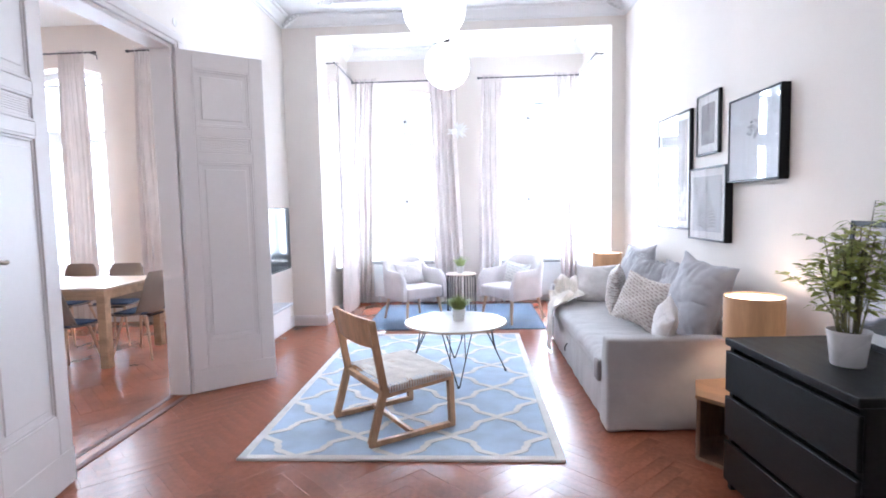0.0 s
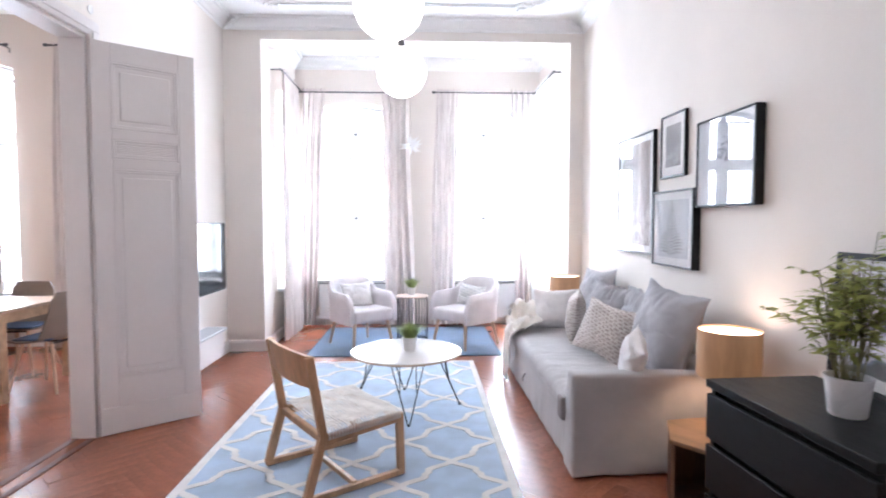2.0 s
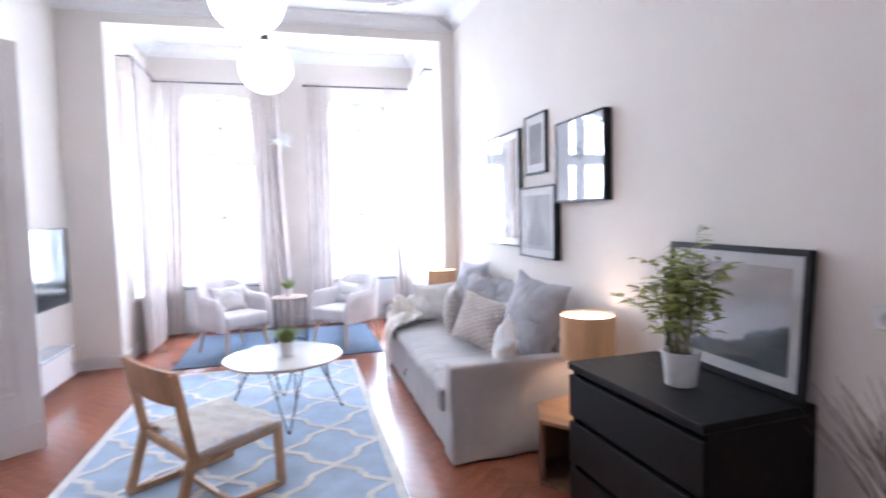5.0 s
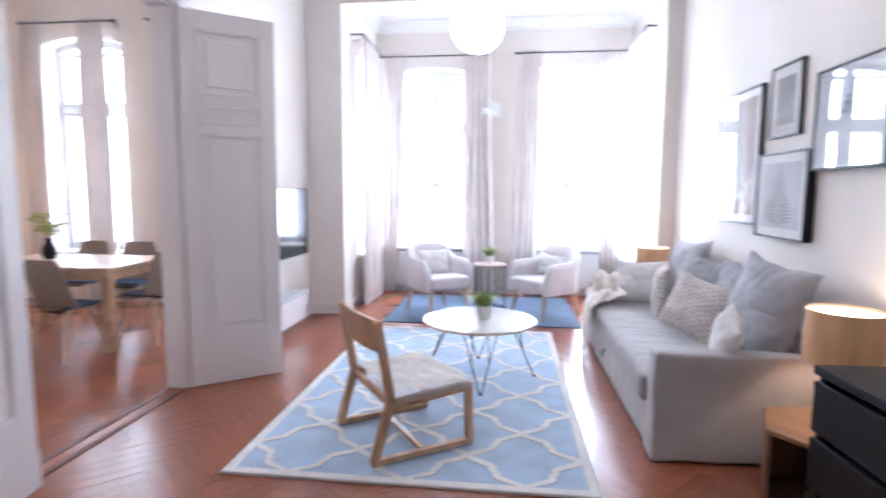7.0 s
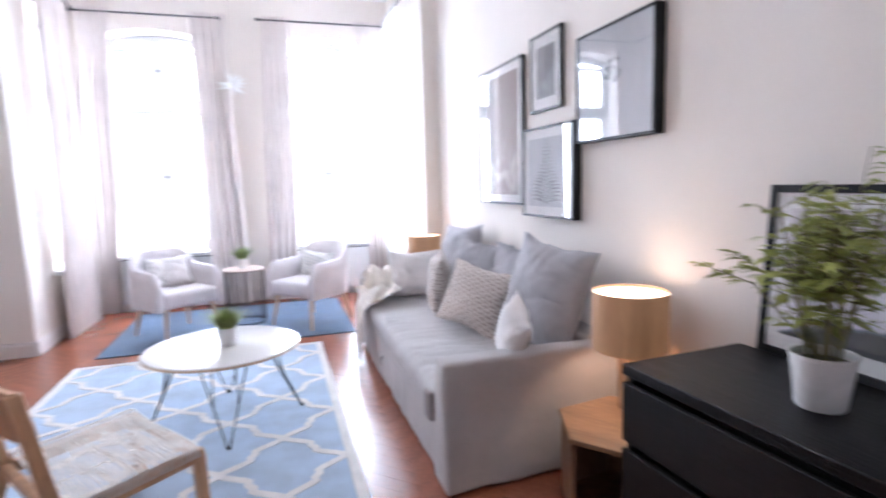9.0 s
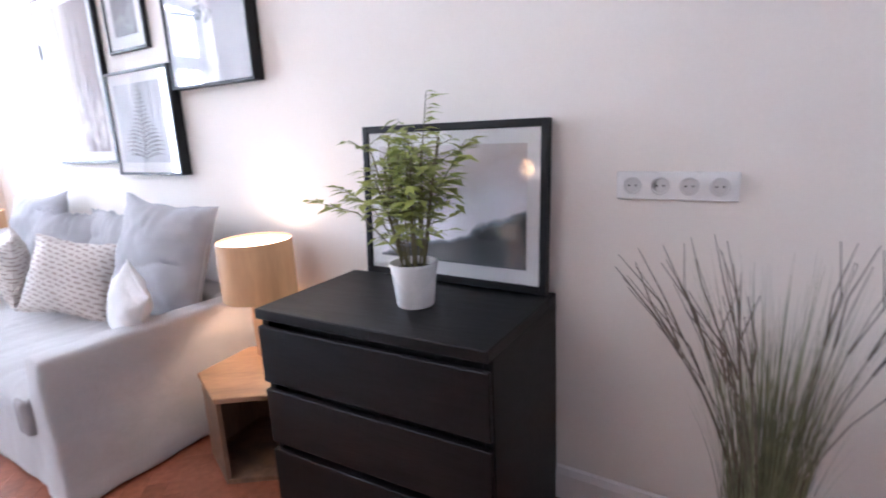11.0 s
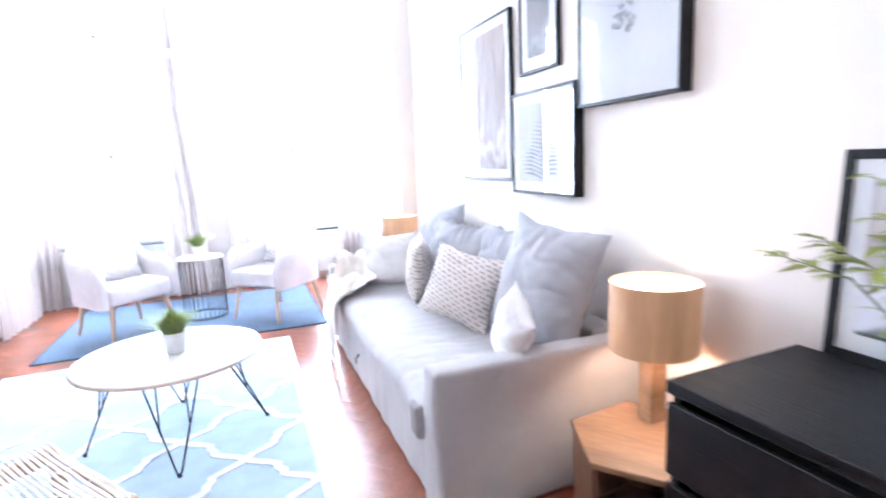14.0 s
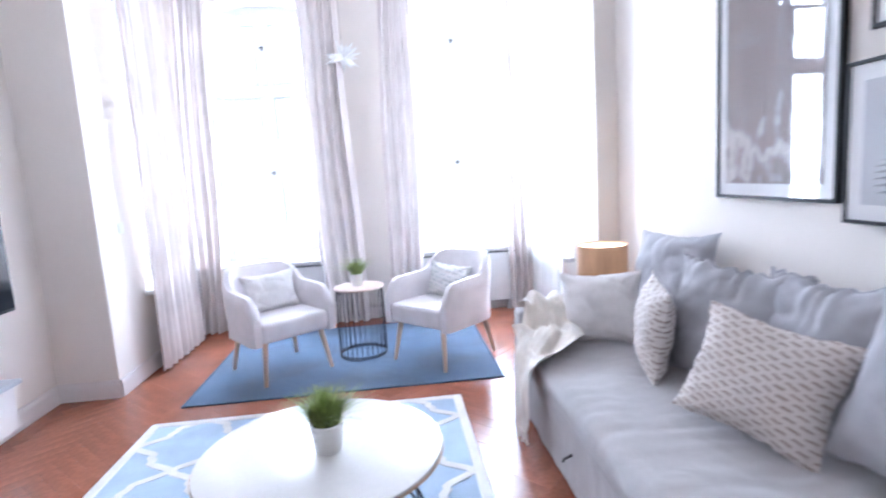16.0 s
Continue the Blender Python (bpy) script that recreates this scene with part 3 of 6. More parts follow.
# ---------- windows ----------
def window(name, x, y, turn, wide, z0, z1, rise, label):
    """A double casement window with a transom and arched head; its inner face looks along -y before the turn."""
    w = thing(name, label, "window", (x, y, 0), turn, kind="structure")
    h = wide / 2
    t = z0 + (z1 - z0) * 0.70
    k = 10
    bm = boxes((-h + 0.001, -h + 0.06, 0.003, 0.067, z0, z1 - 0.03), (h - 0.06, h - 0.001, 0.003, 0.067, z0, z1 - 0.03), (-h + 0.06, h - 0.06, 0.003, 0.067, z0, z0 + 0.07), bevel=0.006)
    for i in range(k):
        a, b = -h + 2 * h * i / k, -h + 2 * h * (i + 1) / k
        za, zb = (z1 + rise * (1 - (p / h) ** 2) for p in (a, b))
        vs = [bm.verts.new((p, q, z)) for q in (0.0, 0.07) for p, z in ((a, za - 0.08), (b, zb - 0.08), (b, zb), (a, za))]
        for f in ((0, 1, 2, 3), (7, 6, 5, 4), (0, 4, 5, 1), (3, 2, 6, 7)):
            bm.faces.new([vs[q] for q in f])
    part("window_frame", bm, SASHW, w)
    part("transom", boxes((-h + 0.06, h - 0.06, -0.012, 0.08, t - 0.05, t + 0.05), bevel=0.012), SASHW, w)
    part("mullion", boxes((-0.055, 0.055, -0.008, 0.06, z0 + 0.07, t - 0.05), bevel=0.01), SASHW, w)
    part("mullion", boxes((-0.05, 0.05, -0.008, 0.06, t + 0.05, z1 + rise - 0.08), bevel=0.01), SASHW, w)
    for s in (-1, 1):
        a, b = sorted((s * 0.056, s * (h - 0.061)))
        for q0, q1 in ((z0 + 0.071, t - 0.051), (t + 0.051, z1 - 0.075)):
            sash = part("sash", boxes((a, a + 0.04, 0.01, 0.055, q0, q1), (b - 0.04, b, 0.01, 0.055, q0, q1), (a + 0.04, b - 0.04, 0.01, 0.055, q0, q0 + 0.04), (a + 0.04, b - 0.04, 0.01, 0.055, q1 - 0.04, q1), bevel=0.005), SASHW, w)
            pane = part("pane", boxes((a + 0.038, b - 0.038, 0.03, 0.034, q0 + 0.038, q1 - 0.038)), PANE, sash, smooth=False)
            pane.visible_shadow = False
    for z in (z0 + (t - z0) * 0.52, t + 0.42) if wide > 0.9 else ():
        bm = boxes((-0.011, 0.011, -0.020, -0.006, z - 0.022, z + 0.022), bevel=0.004)
        tube([(0, -0.02, z), (0, -0.042, z), (0.0, -0.046, z + 0.01)], 0.006, bm=bm)
        tube([(-0.026, -0.042, z), (0.026, -0.042, z)], 0.006, bm=bm)
        part("window_handle", bm, ROD, w, "small dark casement handle")
    part("window_sill", boxes((-h - 0.06, h + 0.06, -0.36, -0.0, z0 - 0.045, z0 - 0.002), bevel=0.008), FRAME_W, w)
    return w


window("window_1", -1.01, BY + 0.28, 0, 1.115, WIN_Z0, 3.12, 0.088, "tall white double casement window with arched head")
window("window_2", 0.91, BY + 0.28, 0, 1.115, WIN_Z0, 3.12, 0.088, "tall white double casement window with arched head")
window("window_3", BL - 0.28, 7.62, 90, 0.795, WIN_Z0, 3.12, 0.088, "narrow white side window of the bay")
window("window_4", BR + 0.28, 7.62, -90, 0.795, WIN_Z0, 3.12, 0.088, "narrow white side window of the bay")
window("window_5", -5.36, DY + 0.2, 0, 1.075, 0.66, 3.30, 0.088, "tall white dining room window with a transom")
window("window_6", -3.56, DY + 0.2, 0, 1.075, 0.66, 3.30, 0.088, "tall white dining room window with a transom")


# ---------- curtains ----------
def curtain(name, x, y, turn, w_top, w_low, z_top, folds, label, seed, material=CURTAIN, shift=0.0, group="curtains"):
    """One gathered curtain hanging from a rod, narrow at the top and falling wider."""
    r = random.Random(seed)
    ph = [r.uniform(0, 6.28) for _ in range(6)]

    def at(u, v):
        z = z_top * (1 - v) + 0.015 * v
        w = w_top + (w_low - w_top) * min(1, v * 1.25) ** 0.8
        px = (u - 0.5) * w + shift * v + 0.012 * math.sin(7 * v + ph[0] + 3 * u)
        amp = (0.018 + 0.030 * v) * (0.75 + 0.25 * math.sin(3 * u + ph[1]))
        py = amp * math.sin(2 * math.pi * folds * u + ph[2] + 0.9 * math.sin(2.2 * v + ph[3]))
        py += 0.012 * (1 - v) * math.sin(2 * math.pi * folds * 2.3 * u + ph[4]) + 0.006 * math.sin(2 * math.pi * folds * 1.4 * u + 3 * v + ph[5])
        head = max(0.0, 1 - v / 0.02)
        if head > 0:
            # the ruffled heading above the rod
            px *= 1 + 0.05 * head
            py = py * 0.6 + 0.012 * head * math.sin(2 * math.pi * folds * 3.1 * u + ph[3])
            z += 0.012 * head * math.sin(2 * math.pi * folds * 1.7 * u + ph[1])
        elif v < 0.06:
            py *= 0.6
        return (px, py, z)

    bm = grid_mesh(max(40, folds * 14), 100, at)
    ob = solid(name, bm, material, label, "curtain", group, m=pose(x, y, 0, 0, 0, turn))
    return ob


def curtain_rod(x0, x1, y, z, wall_y, label):
    rod = thing("curtain_rod", label, "curtain rod", (0, 0, 0), group="curtain rods")
    part("pole", tube([(x0, y, z), (x1, y, z)], 0.011, 10), ROD, rod)
    for x in (x0, x1):
        s = -1 if x == x0 else 1
        part("finial", lathe([(0, -0.02), (0.017, -0.018), (0.019, 0), (0.017, 0.018), (0, 0.02)], 12, centre=(0, 0, 0)), ROD, rod).matrix_basis = pose(x + s * 0.015, y, z, 0, 90, 0)
        part("bracket", tube([(x - s * 0.05, y, z), (x - s * 0.05, wall_y, z), (x - s * 0.05, wall_y, z - 0.05)], 0.008, 8), ROD, rod)
    return rod


RZ = 3.33
curtain_rod(-1.74, -0.30, 8.10, RZ, BY, "thin dark grey metal curtain rod over a bay window")
curtain_rod(0.16, 1.615, 8.10, RZ + 0.01, BY, "thin dark grey metal curtain rod over a bay window")
TAN = "long gathered beige-grey linen curtain hanging to the floor"
curtain("curtain", -1.54, 8.10, 0, 0.34, 0.30, RZ + 0.05, 4, TAN, 1, shift=-0.14)
curtain("curtain", -0.40, 8.10, 0, 0.37, 0.43, RZ + 0.05, 4, TAN, 2, shift=0.06)
curtain("curtain", 0.34, 8.10, 0, 0.32, 0.36, RZ + 0.05, 4, TAN, 3, shift=-0.06)
curtain("curtain", 1.425, 8.10, 0, 0.36, 0.33, RZ + 0.05, 4, TAN, 4, shift=0.08)
for s, x in ((1, BL + 0.12), (-1, BR - 0.10)):
    rod = thing("curtain_rod", "thin dark grey metal curtain rod over the bay's side window", "curtain rod", group="curtain rods")
    part("pole", tube([(x, 6.98, RZ + 0.01), (x, 8.06, RZ + 0.01)], 0.011, 10), ROD, rod)
    part("bracket", tube([(x, 7.02, RZ + 0.01), (BL if s > 0 else BR, 7.02, RZ + 0.01)], 0.008, 8), ROD, rod)
    part("bracket", tube([(x, 8.02, RZ + 0.01), (BL if s > 0 else BR, 8.02, RZ + 0.01)], 0.008, 8), ROD, rod)
curtain("curtain", BL + 0.12, 7.43, 90, 0.62, 0.66, RZ + 0.05, 6, TAN, 5, shift=-0.04)
curtain("curtain", BL + 0.11, 7.86, 90, 0.22, 0.22, RZ + 0.05, 3, TAN, 8)
curtain("curtain", BR - 0.10, 7.62, 90, 0.72, 0.78, RZ + 0.04, 8, "sheer white voile curtain drawn across the bay's side window", 6, material=SHEER)
curtain_rod(-6.05, -4.80, DY - 0.14, 3.53, DY, "dark metal curtain rod with a bent end in the dining room")
curtain_rod(-4.33, -2.85, DY - 0.14, 3.53, DY, "dark metal curtain rod with a bent end in the dining room")
curtain("curtain", -5.10, DY - 0.14, 0, 0.34, 0.42, 3.56, 5, TAN, 11)
curtain("curtain", -5.93, DY - 0.14, 0, 0.26, 0.36, 3.56, 5, TAN, 12)
curtain("curtain", -4.12, DY - 0.14, 0, 0.30, 0.40, 3.56, 5, TAN, 13)


# ---------- doors ----------
def door_leaf(name, wide, high, label, handle=0):
    """A panelled leaf, hinged at its own origin, lying along +x, 45 mm thick about y = 0."""
    d = thing(name, label, "door", kind="structure")
    t = 0.022
    st = 0.115
    rows = [(0.16, 0.34), (0.34 + 0.06, 1.86), (1.86 + 0.07, 2.06), (2.06 + 0.07, high - 0.13)]
    bm = boxes((0, st, -t, t, 0.012, high), (wide - st, wide, -t, t, 0.012, high), bevel=0.004)
    z = 0.012
    for a, b in rows[1:]:
        box(bm, st, wide - st, -t, t, z if z > 0.1 else 0.012, a, bevel=0.003)
        z = b
    box(bm, st, wide - st, -t, t, z, high, bevel=0.003)
    part("leaf_frame", bm, TRIM, d, smooth=False)
    for i, (a, b) in enumerate(rows[1:]):
        bm = boxes((st + 0.001, wide - st - 0.001, -0.010, 0.010, a + 0.001, b - 0.001))
        if i == 1:
            for k in range(7):
                zz = a + 0.03 + k * (b - a - 0.06) / 6
                box(bm, st + 0.03, wide - st - 0.03, -0.016, 0.016, zz - 0.006, zz + 0.006, bevel=0.003)
        else:
            box(bm, st + 0.055, wide - st - 0.055, -0.016, 0.016, a + 0.06, b - 0.06, bevel=0.005)
        part("panel", bm, TRIM, d, smooth=False)
        bm = bmesh.new()
        for s in (-1, 1):
            for o, w, y0 in ((0.0, 0.016, 0.026), (0.016, 0.014, 0.017)):
                q0, q1 = sorted((s * 0.010, s * y0))
                box(bm, st + o, st + o + w, q0, q1, a + o, b - o, bevel=0.003)
                box(bm, wide - st - o - w, wide - st - o, q0, q1, a + o, b - o, bevel=0.003)
                box(bm, st + o + w, wide - st - o - w, q0, q1, a + o, a + o + w, bevel=0.003)
                box(bm, st + o + w, wide - st - o - w, q0, q1, b - o - w, b - o, bevel=0.003)
        part("panel_moulding", bm, TRIM, d, smooth=False)
    part("kick_board", boxes((0.0, wide, t, t + 0.006, 0.012, 0.20), (0.0, wide, -t - 0.006, -t, 0.012, 0.20), bevel=0.003), TRIM, d, smooth=False)
    for z in (0.3, 1.35, high - 0.3):
        part("hinge", lathe([(0, -0.05), (0.008, -0.05), (0.008, 0.05), (0, 0.06)], 10, centre=(-0.006, t * (1 if handle <= 0 else -1), z)), BRASS, d)
    if handle:
        s = handle
        x = wide - 0.045
        bm = boxes((x - 0.022, x + 0.022, *sorted((s * t, s * (t + 0.005))), 1.07, 1.385), bevel=0.006)
        plate = part("lock_plate", bm, BRASS, d, "aged brass lock plate")
        bm = tube([(x, s * t, 1.275), (x, s * (t + 0.05), 1.275), (x - 0.02, s * (t + 0.058), 1.279), (x - 0.05, s * (t + 0.058), 1.276), (x - 0.085, s * (t + 0.058), 1.262), (x - 0.12, s * (t + 0.056), 1.256), (x - 0.135, s * (t + 0.056), 1.259)], 0.009, 10, taper=1.15)
        for z in (1.095, 1.362):
            part("plate_scroll", lathe([(0, 0), (0.016, 0), (0.013, 0.004), (0.006, 0.006), (0, 0.006)], 12), BRASS, plate).matrix_basis = pose(x, s * (t + 0.005), z, -90 * s, 0, 0)
        part("door_handle", bm, BRASS, plate, "aged brass lever handle")
        bm = tube([(x, s * t, 1.15), (x, s * (t + 0.025), 1.15), (x - 0.03, s * (t + 0.028), 1.148), (x - 0.045, s * (t + 0.028), 1.136)], 0.007, 8)
        part("key_cover", bm, BRASS, plate)
    return d


leaf = door_leaf("door_1", 0.66, 2.715, "white panelled double door leaf standing open into the room")
leaf.matrix_basis = pose(LX + 0.02, OP1 + 0.0, 0, 0, 0, 38.5)
leaf = door_leaf("door_2", 0.67, 2.715, "white panelled double door leaf with brass lever handle, standing open", handle=1)
leaf.matrix_basis = pose(LX + 0.05, OP0 - 0.02, 0, 0, 0, -80)
bm = boxes((LX + 0.001, LX + 0.072, 2.066, 2.27, 0, 2.9), (LX + 0.072, LX + 0.122, 2.054, 2.26, 0, 2.87), (LX - 0.030, LX + 0.001, 2.074, 2.0895, 0, 2.9), bevel=0.006)
structure("trim_wall_casing", bm, TRIM, "white upright moulded casing on the wall", "door casing")
bm = boxes((LX + 0.0505, LX + 0.054, 2.14, 2.175, 1.27, 1.32), bevel=0.001)
solid("strike_plate", bm, BRASS, "small aged brass strike plate on the casing", "strike plate")


# ---------- rugs ----------
RX0, RX1, RY0, RY1 = -1.39, 0.53, 2.97, 6.04
rug = thing("area_rug", "light blue wool rug with a white trellis pattern", "rug", (0, 0, 0))


def uneven(x, y):
    return 0.0025 * noise.noise((x * 2.3, y * 2.3, 0.7))


bm = grid_mesh(48, 76, lambda u, v: (RX0 + (RX1 - RX0) * u, RY0 + (RY1 - RY0) * v, 0.011 + uneven(RX0 + (RX1 - RX0) * u, RY0 + (RY1 - RY0) * v)))
run_edge = boxes((RX0 + 0.001, RX1 - 0.001, RY0 + 0.001, RY1 - 0.001, 0.0, 0.006))
part("backing", run_edge, RUGW, rug, smooth=False)
part("ground", bm, RUGB, rug)
NX, NY, CELL = -0.137, 4.52, 0.305
JOG = [(0, 0), (0.10, 0.0), (0.34, 0.058), (0.41, 0.062), (0.445, 0.012), (0.555, -0.012), (0.59, -0.062), (0.66, -0.058), (0.90, 0.0), (1, 0)]


def clip_strip(bm, pts, half):
    """A pile band of the pattern along pts, kept inside the rug's border."""
    inner = (RX0 + 0.05, RX1 - 0.05, RY0 + 0.05, RY1 - 0.05)
    rows = []
    for i, p in enumerate(pts):
        d = (pts[min(i + 1, len(pts) - 1)] - pts[max(i - 1, 0)]).normalized()
        s = Vector((-d.y, d.x)) * half
        row = []
        for q in (p + s, p - s):
            q = Vector((min(max(q.x, inner[0]), inner[1]), min(max(q.y, inner[2]), inner[3])))
            row.append(q)
        rows.append(row)
    for a, b in zip(rows, rows[1:]):
        if (a[0] - a[1]).length < 0.004 and (b[0] - b[1]).length < 0.004:
            continue
        vs = [bm.verts.new((q.x, q.y, 0.0145 + uneven(q.x, q.y))) for q in (a[0], a[1], b[1], b[0])]
        lo = [bm.verts.new((q.x, q.y, 0.006)) for q in (a[0], a[1], b[1], b[0])]
        bm.faces.new(vs)
        bm.faces.new((vs[0], vs[3], lo[3], lo[0]))
        bm.faces.new((vs[1], lo[1], lo[2], vs[2]))


bm = bmesh.new()
for i in range(-5, 4):
    for j in range(-7, 7):
        if (i + j) % 2:
            continue
        a = Vector((NX + CELL * i, NY + CELL * j))
        for di, dj in ((1, 1), (1, -1)):
            b = a + Vector((CELL * di, CELL * dj))
            if max(a.x, b.x) < RX0 + 0.05 or min(a.x, b.x) > RX1 - 0.05 or max(a.y, b.y) < RY0 + 0.05 or min(a.y, b.y) > RY1 - 0.05:
                continue
            d = b - a
            s = Vector((-d.y, d.x)) * (-1 if dj > 0 else 1)
            clip_strip(bm, [a + d * u + s * v for u, v in JOG], 0.0215)
part("trellis_band", bm, RUGW, rug, "white trellis pile bands")
bm = bmesh.new()
box(bm, RX0, RX0 + 0.055, RY0, RY1, 0, 0.0155, bevel=0.004)
box(bm, RX1 - 0.055, RX1, RY0, RY1, 0, 0.0155, bevel=0.004)
box(bm, RX0 + 0.055, RX1 - 0.055, RY0, RY0 + 0.055, 0, 0.0155, bevel=0.004)
box(bm, RX0 + 0.055, RX1 - 0.055, RY1 - 0.055, RY1, 0, 0.0155, bevel=0.004)
part("border", bm, RUGW, rug, "white border band", smooth=False)
drug = thing("bay_rug", "dark denim-blue flat-woven rug under the armchairs", "rug")
part("weave", boxes((-1.30, 0.86, 6.30, 7.92, 0, 0.007), bevel=0.002), RUGD, drug, smooth=False)
part("bound_edge", boxes((-1.315, -1.30, 6.285, 7.935, 0, 0.009), (0.86, 0.875, 6.285, 7.935, 0, 0.009), (-1.30, 0.86, 6.285, 6.30, 0, 0.009), (-1.30, 0.86, 7.92, 7.935, 0, 0.009), bevel=0.002), mat("rug_binding", (0.05, 0.09, 0.15), 0.9), drug, smooth=False)


# ---------- sofa ----------
SX0, SX1, SY0, SY1 = 0.87, 1.835, 3.44, 5.90


def soft_box(x0, x1, y0, y1, z0, z1, r, wob=0.006, seed=0, n=10, hem=0.0):
    """An upholstered block: rounded edges and a slightly uneven face."""
    bm = bmesh.new()
    box(bm, x0, x1, y0, y1, z0, z1)
    longest = max(x1 - x0, y1 - y0, z1 - z0)
    bmesh.ops.bevel(bm, geom=list(bm.edges), offset=r, segments=3, profile=0.5, affect="EDGES")
    bmesh.ops.subdivide_edges(bm, edges=[e for e in bm.edges if e.calc_length() > longest / 6], cuts=n, use_grid_fill=True)
    for v in bm.verts:
        q = noise.noise_vector(Vector((v.co.x * 3 + seed, v.co.y * 3, v.co.z * 3)))
        f = noise.noise_vector(Vector((v.co.x * 11 + seed, v.co.y * 11, v.co.z * 11)))
        v.co += q * wob + f * wob * 0.35
        if hem:
            low = max(0.0, 1 - (v.co.z - z0) / (z1 - z0))
            v.co.y -= hem * low ** 1.3 * max(0.0, 1 - 0.6 * (v.co.x - x0) / (x1 - x0)) * (v.co.y < (y0 + y1) / 2)
            v.co.x -= 0.22 * hem * low ** 1.5 * (v.co.x < (x0 + x1) / 2)
            v.co.y += 0.007 * low * math.sin(v.co.x * 19 + 1) * (v.co.y < (y0 + y1) / 2)
        v.co.z = max(v.co.z, z0)
    return bm


sofa = thing("sofa", "grey linen slipcovered three-seat sofa with low straight arms", "sofa")
part("arm", soft_box(SX0, SX1, SY0, SY0 + 0.13, 0.008, 0.595, 0.022, 0.010, 1, hem=0.075), LINEN_ARM, sofa)
part("arm", soft_box(SX0, SX1, SY1 - 0.13, SY1, 0.02, 0.595, 0.022, 0.006, 2), LINEN_ARM, sofa)
part("back", soft_box(SX1 - 0.16, SX1, SY0 + 0.135, SY1 - 0.135, 0.02, 0.60, 0.025, 0.006, 3), LINEN, sofa)


def seat_at(u, v):
    """The slipcover over the seat: a sheet from the back over the front edge down to the floor, with soft creases."""
    y = SY0 + 0.135 + (SY1 - SY0 - 0.27) * u
    path = [(SX1 - 0.17, 0.455), (SX0 + 0.25, 0.46), (SX0 + 0.03, 0.455), (SX0 - 0.012, 0.43), (SX0 - 0.022, 0.385), (SX0 + 0.002, 0.33), (SX0 + 0.012, 0.22), (SX0 + 0.0, 0.018)]
    cum = [0.0]
    for a, b in zip(path, path[1:]):
        cum.append(cum[-1] + math.hypot(a[0] - b[0], a[1] - b[1]))
    s = v * cum[-1]
    k = max(i for i in range(len(path) - 1) if cum[i] <= s + 1e-9)
    f = (s - cum[k]) / (cum[k + 1] - cum[k])
    x, z = (path[k][0] + (path[k + 1][0] - path[k][0]) * f, path[k][1] + (path[k + 1][1] - path[k][1]) * f)
    sag = 0.012 * noise.noise((y * 2.0, x * 2.5, 3.1))
    crease = 0.006 * noise.noise((y * 26 + 2 * noise.noise((y * 4, x * 4, 0)), x * 5, 1.7)) + 0.002 * noise.noise((y * 9, x * 30, 5.0)) + 0.012 * max(0.0, 1 - abs(x - SX0 - 0.05) / 0.14) * noise.noise((y * 14, x * 4, 7.0))
    z += (sag + crease) if z > 0.3 else 0
    x += (0.012 * noise.noise((y * 5, z * 3, 9.0)) + 0.005 * noise.noise((y * 17, z * 5, 2.0))) if z < 0.42 else 0
    return (x, y, z)


part("seat_cushion", soft_box(SX0 - 0.012, SX1 - 0.17, SY0 + 0.128, SY1 - 0.128, 0.29, 0.443, 0.05, 0.003, 6), LINEN, sofa)
part("seat_cover", grid_mesh(110, 60, seat_at), LINEN, sofa, "creased grey linen seat cover hanging to the floor")
bm = tube([(SX0 - 0.008, 4.96, 0.105), (SX0 - 0.022, 4.895, 0.155), (SX0 - 0.012, 4.83, 0.205)], 0.006, 8)
# the pad's end is coloured darker than the linen for the shade beside the arm
part("cushion_end", soft_box(SX0 - 0.034, SX0 + 0.05, SY0 + 0.134, SY0 + 0.235, 0.265, 0.415, 0.02, 0.003, 5, 3), mat("shaded_pad_linen", (0.30, 0.265, 0.26), 0.9, vary=0.06, bump=0.3, bump_scale=250), sofa, "end of the seat pad, its shade put into a dark taupe")
part("pull_strap", bm, BLACK, sofa, "small dark pull strap")


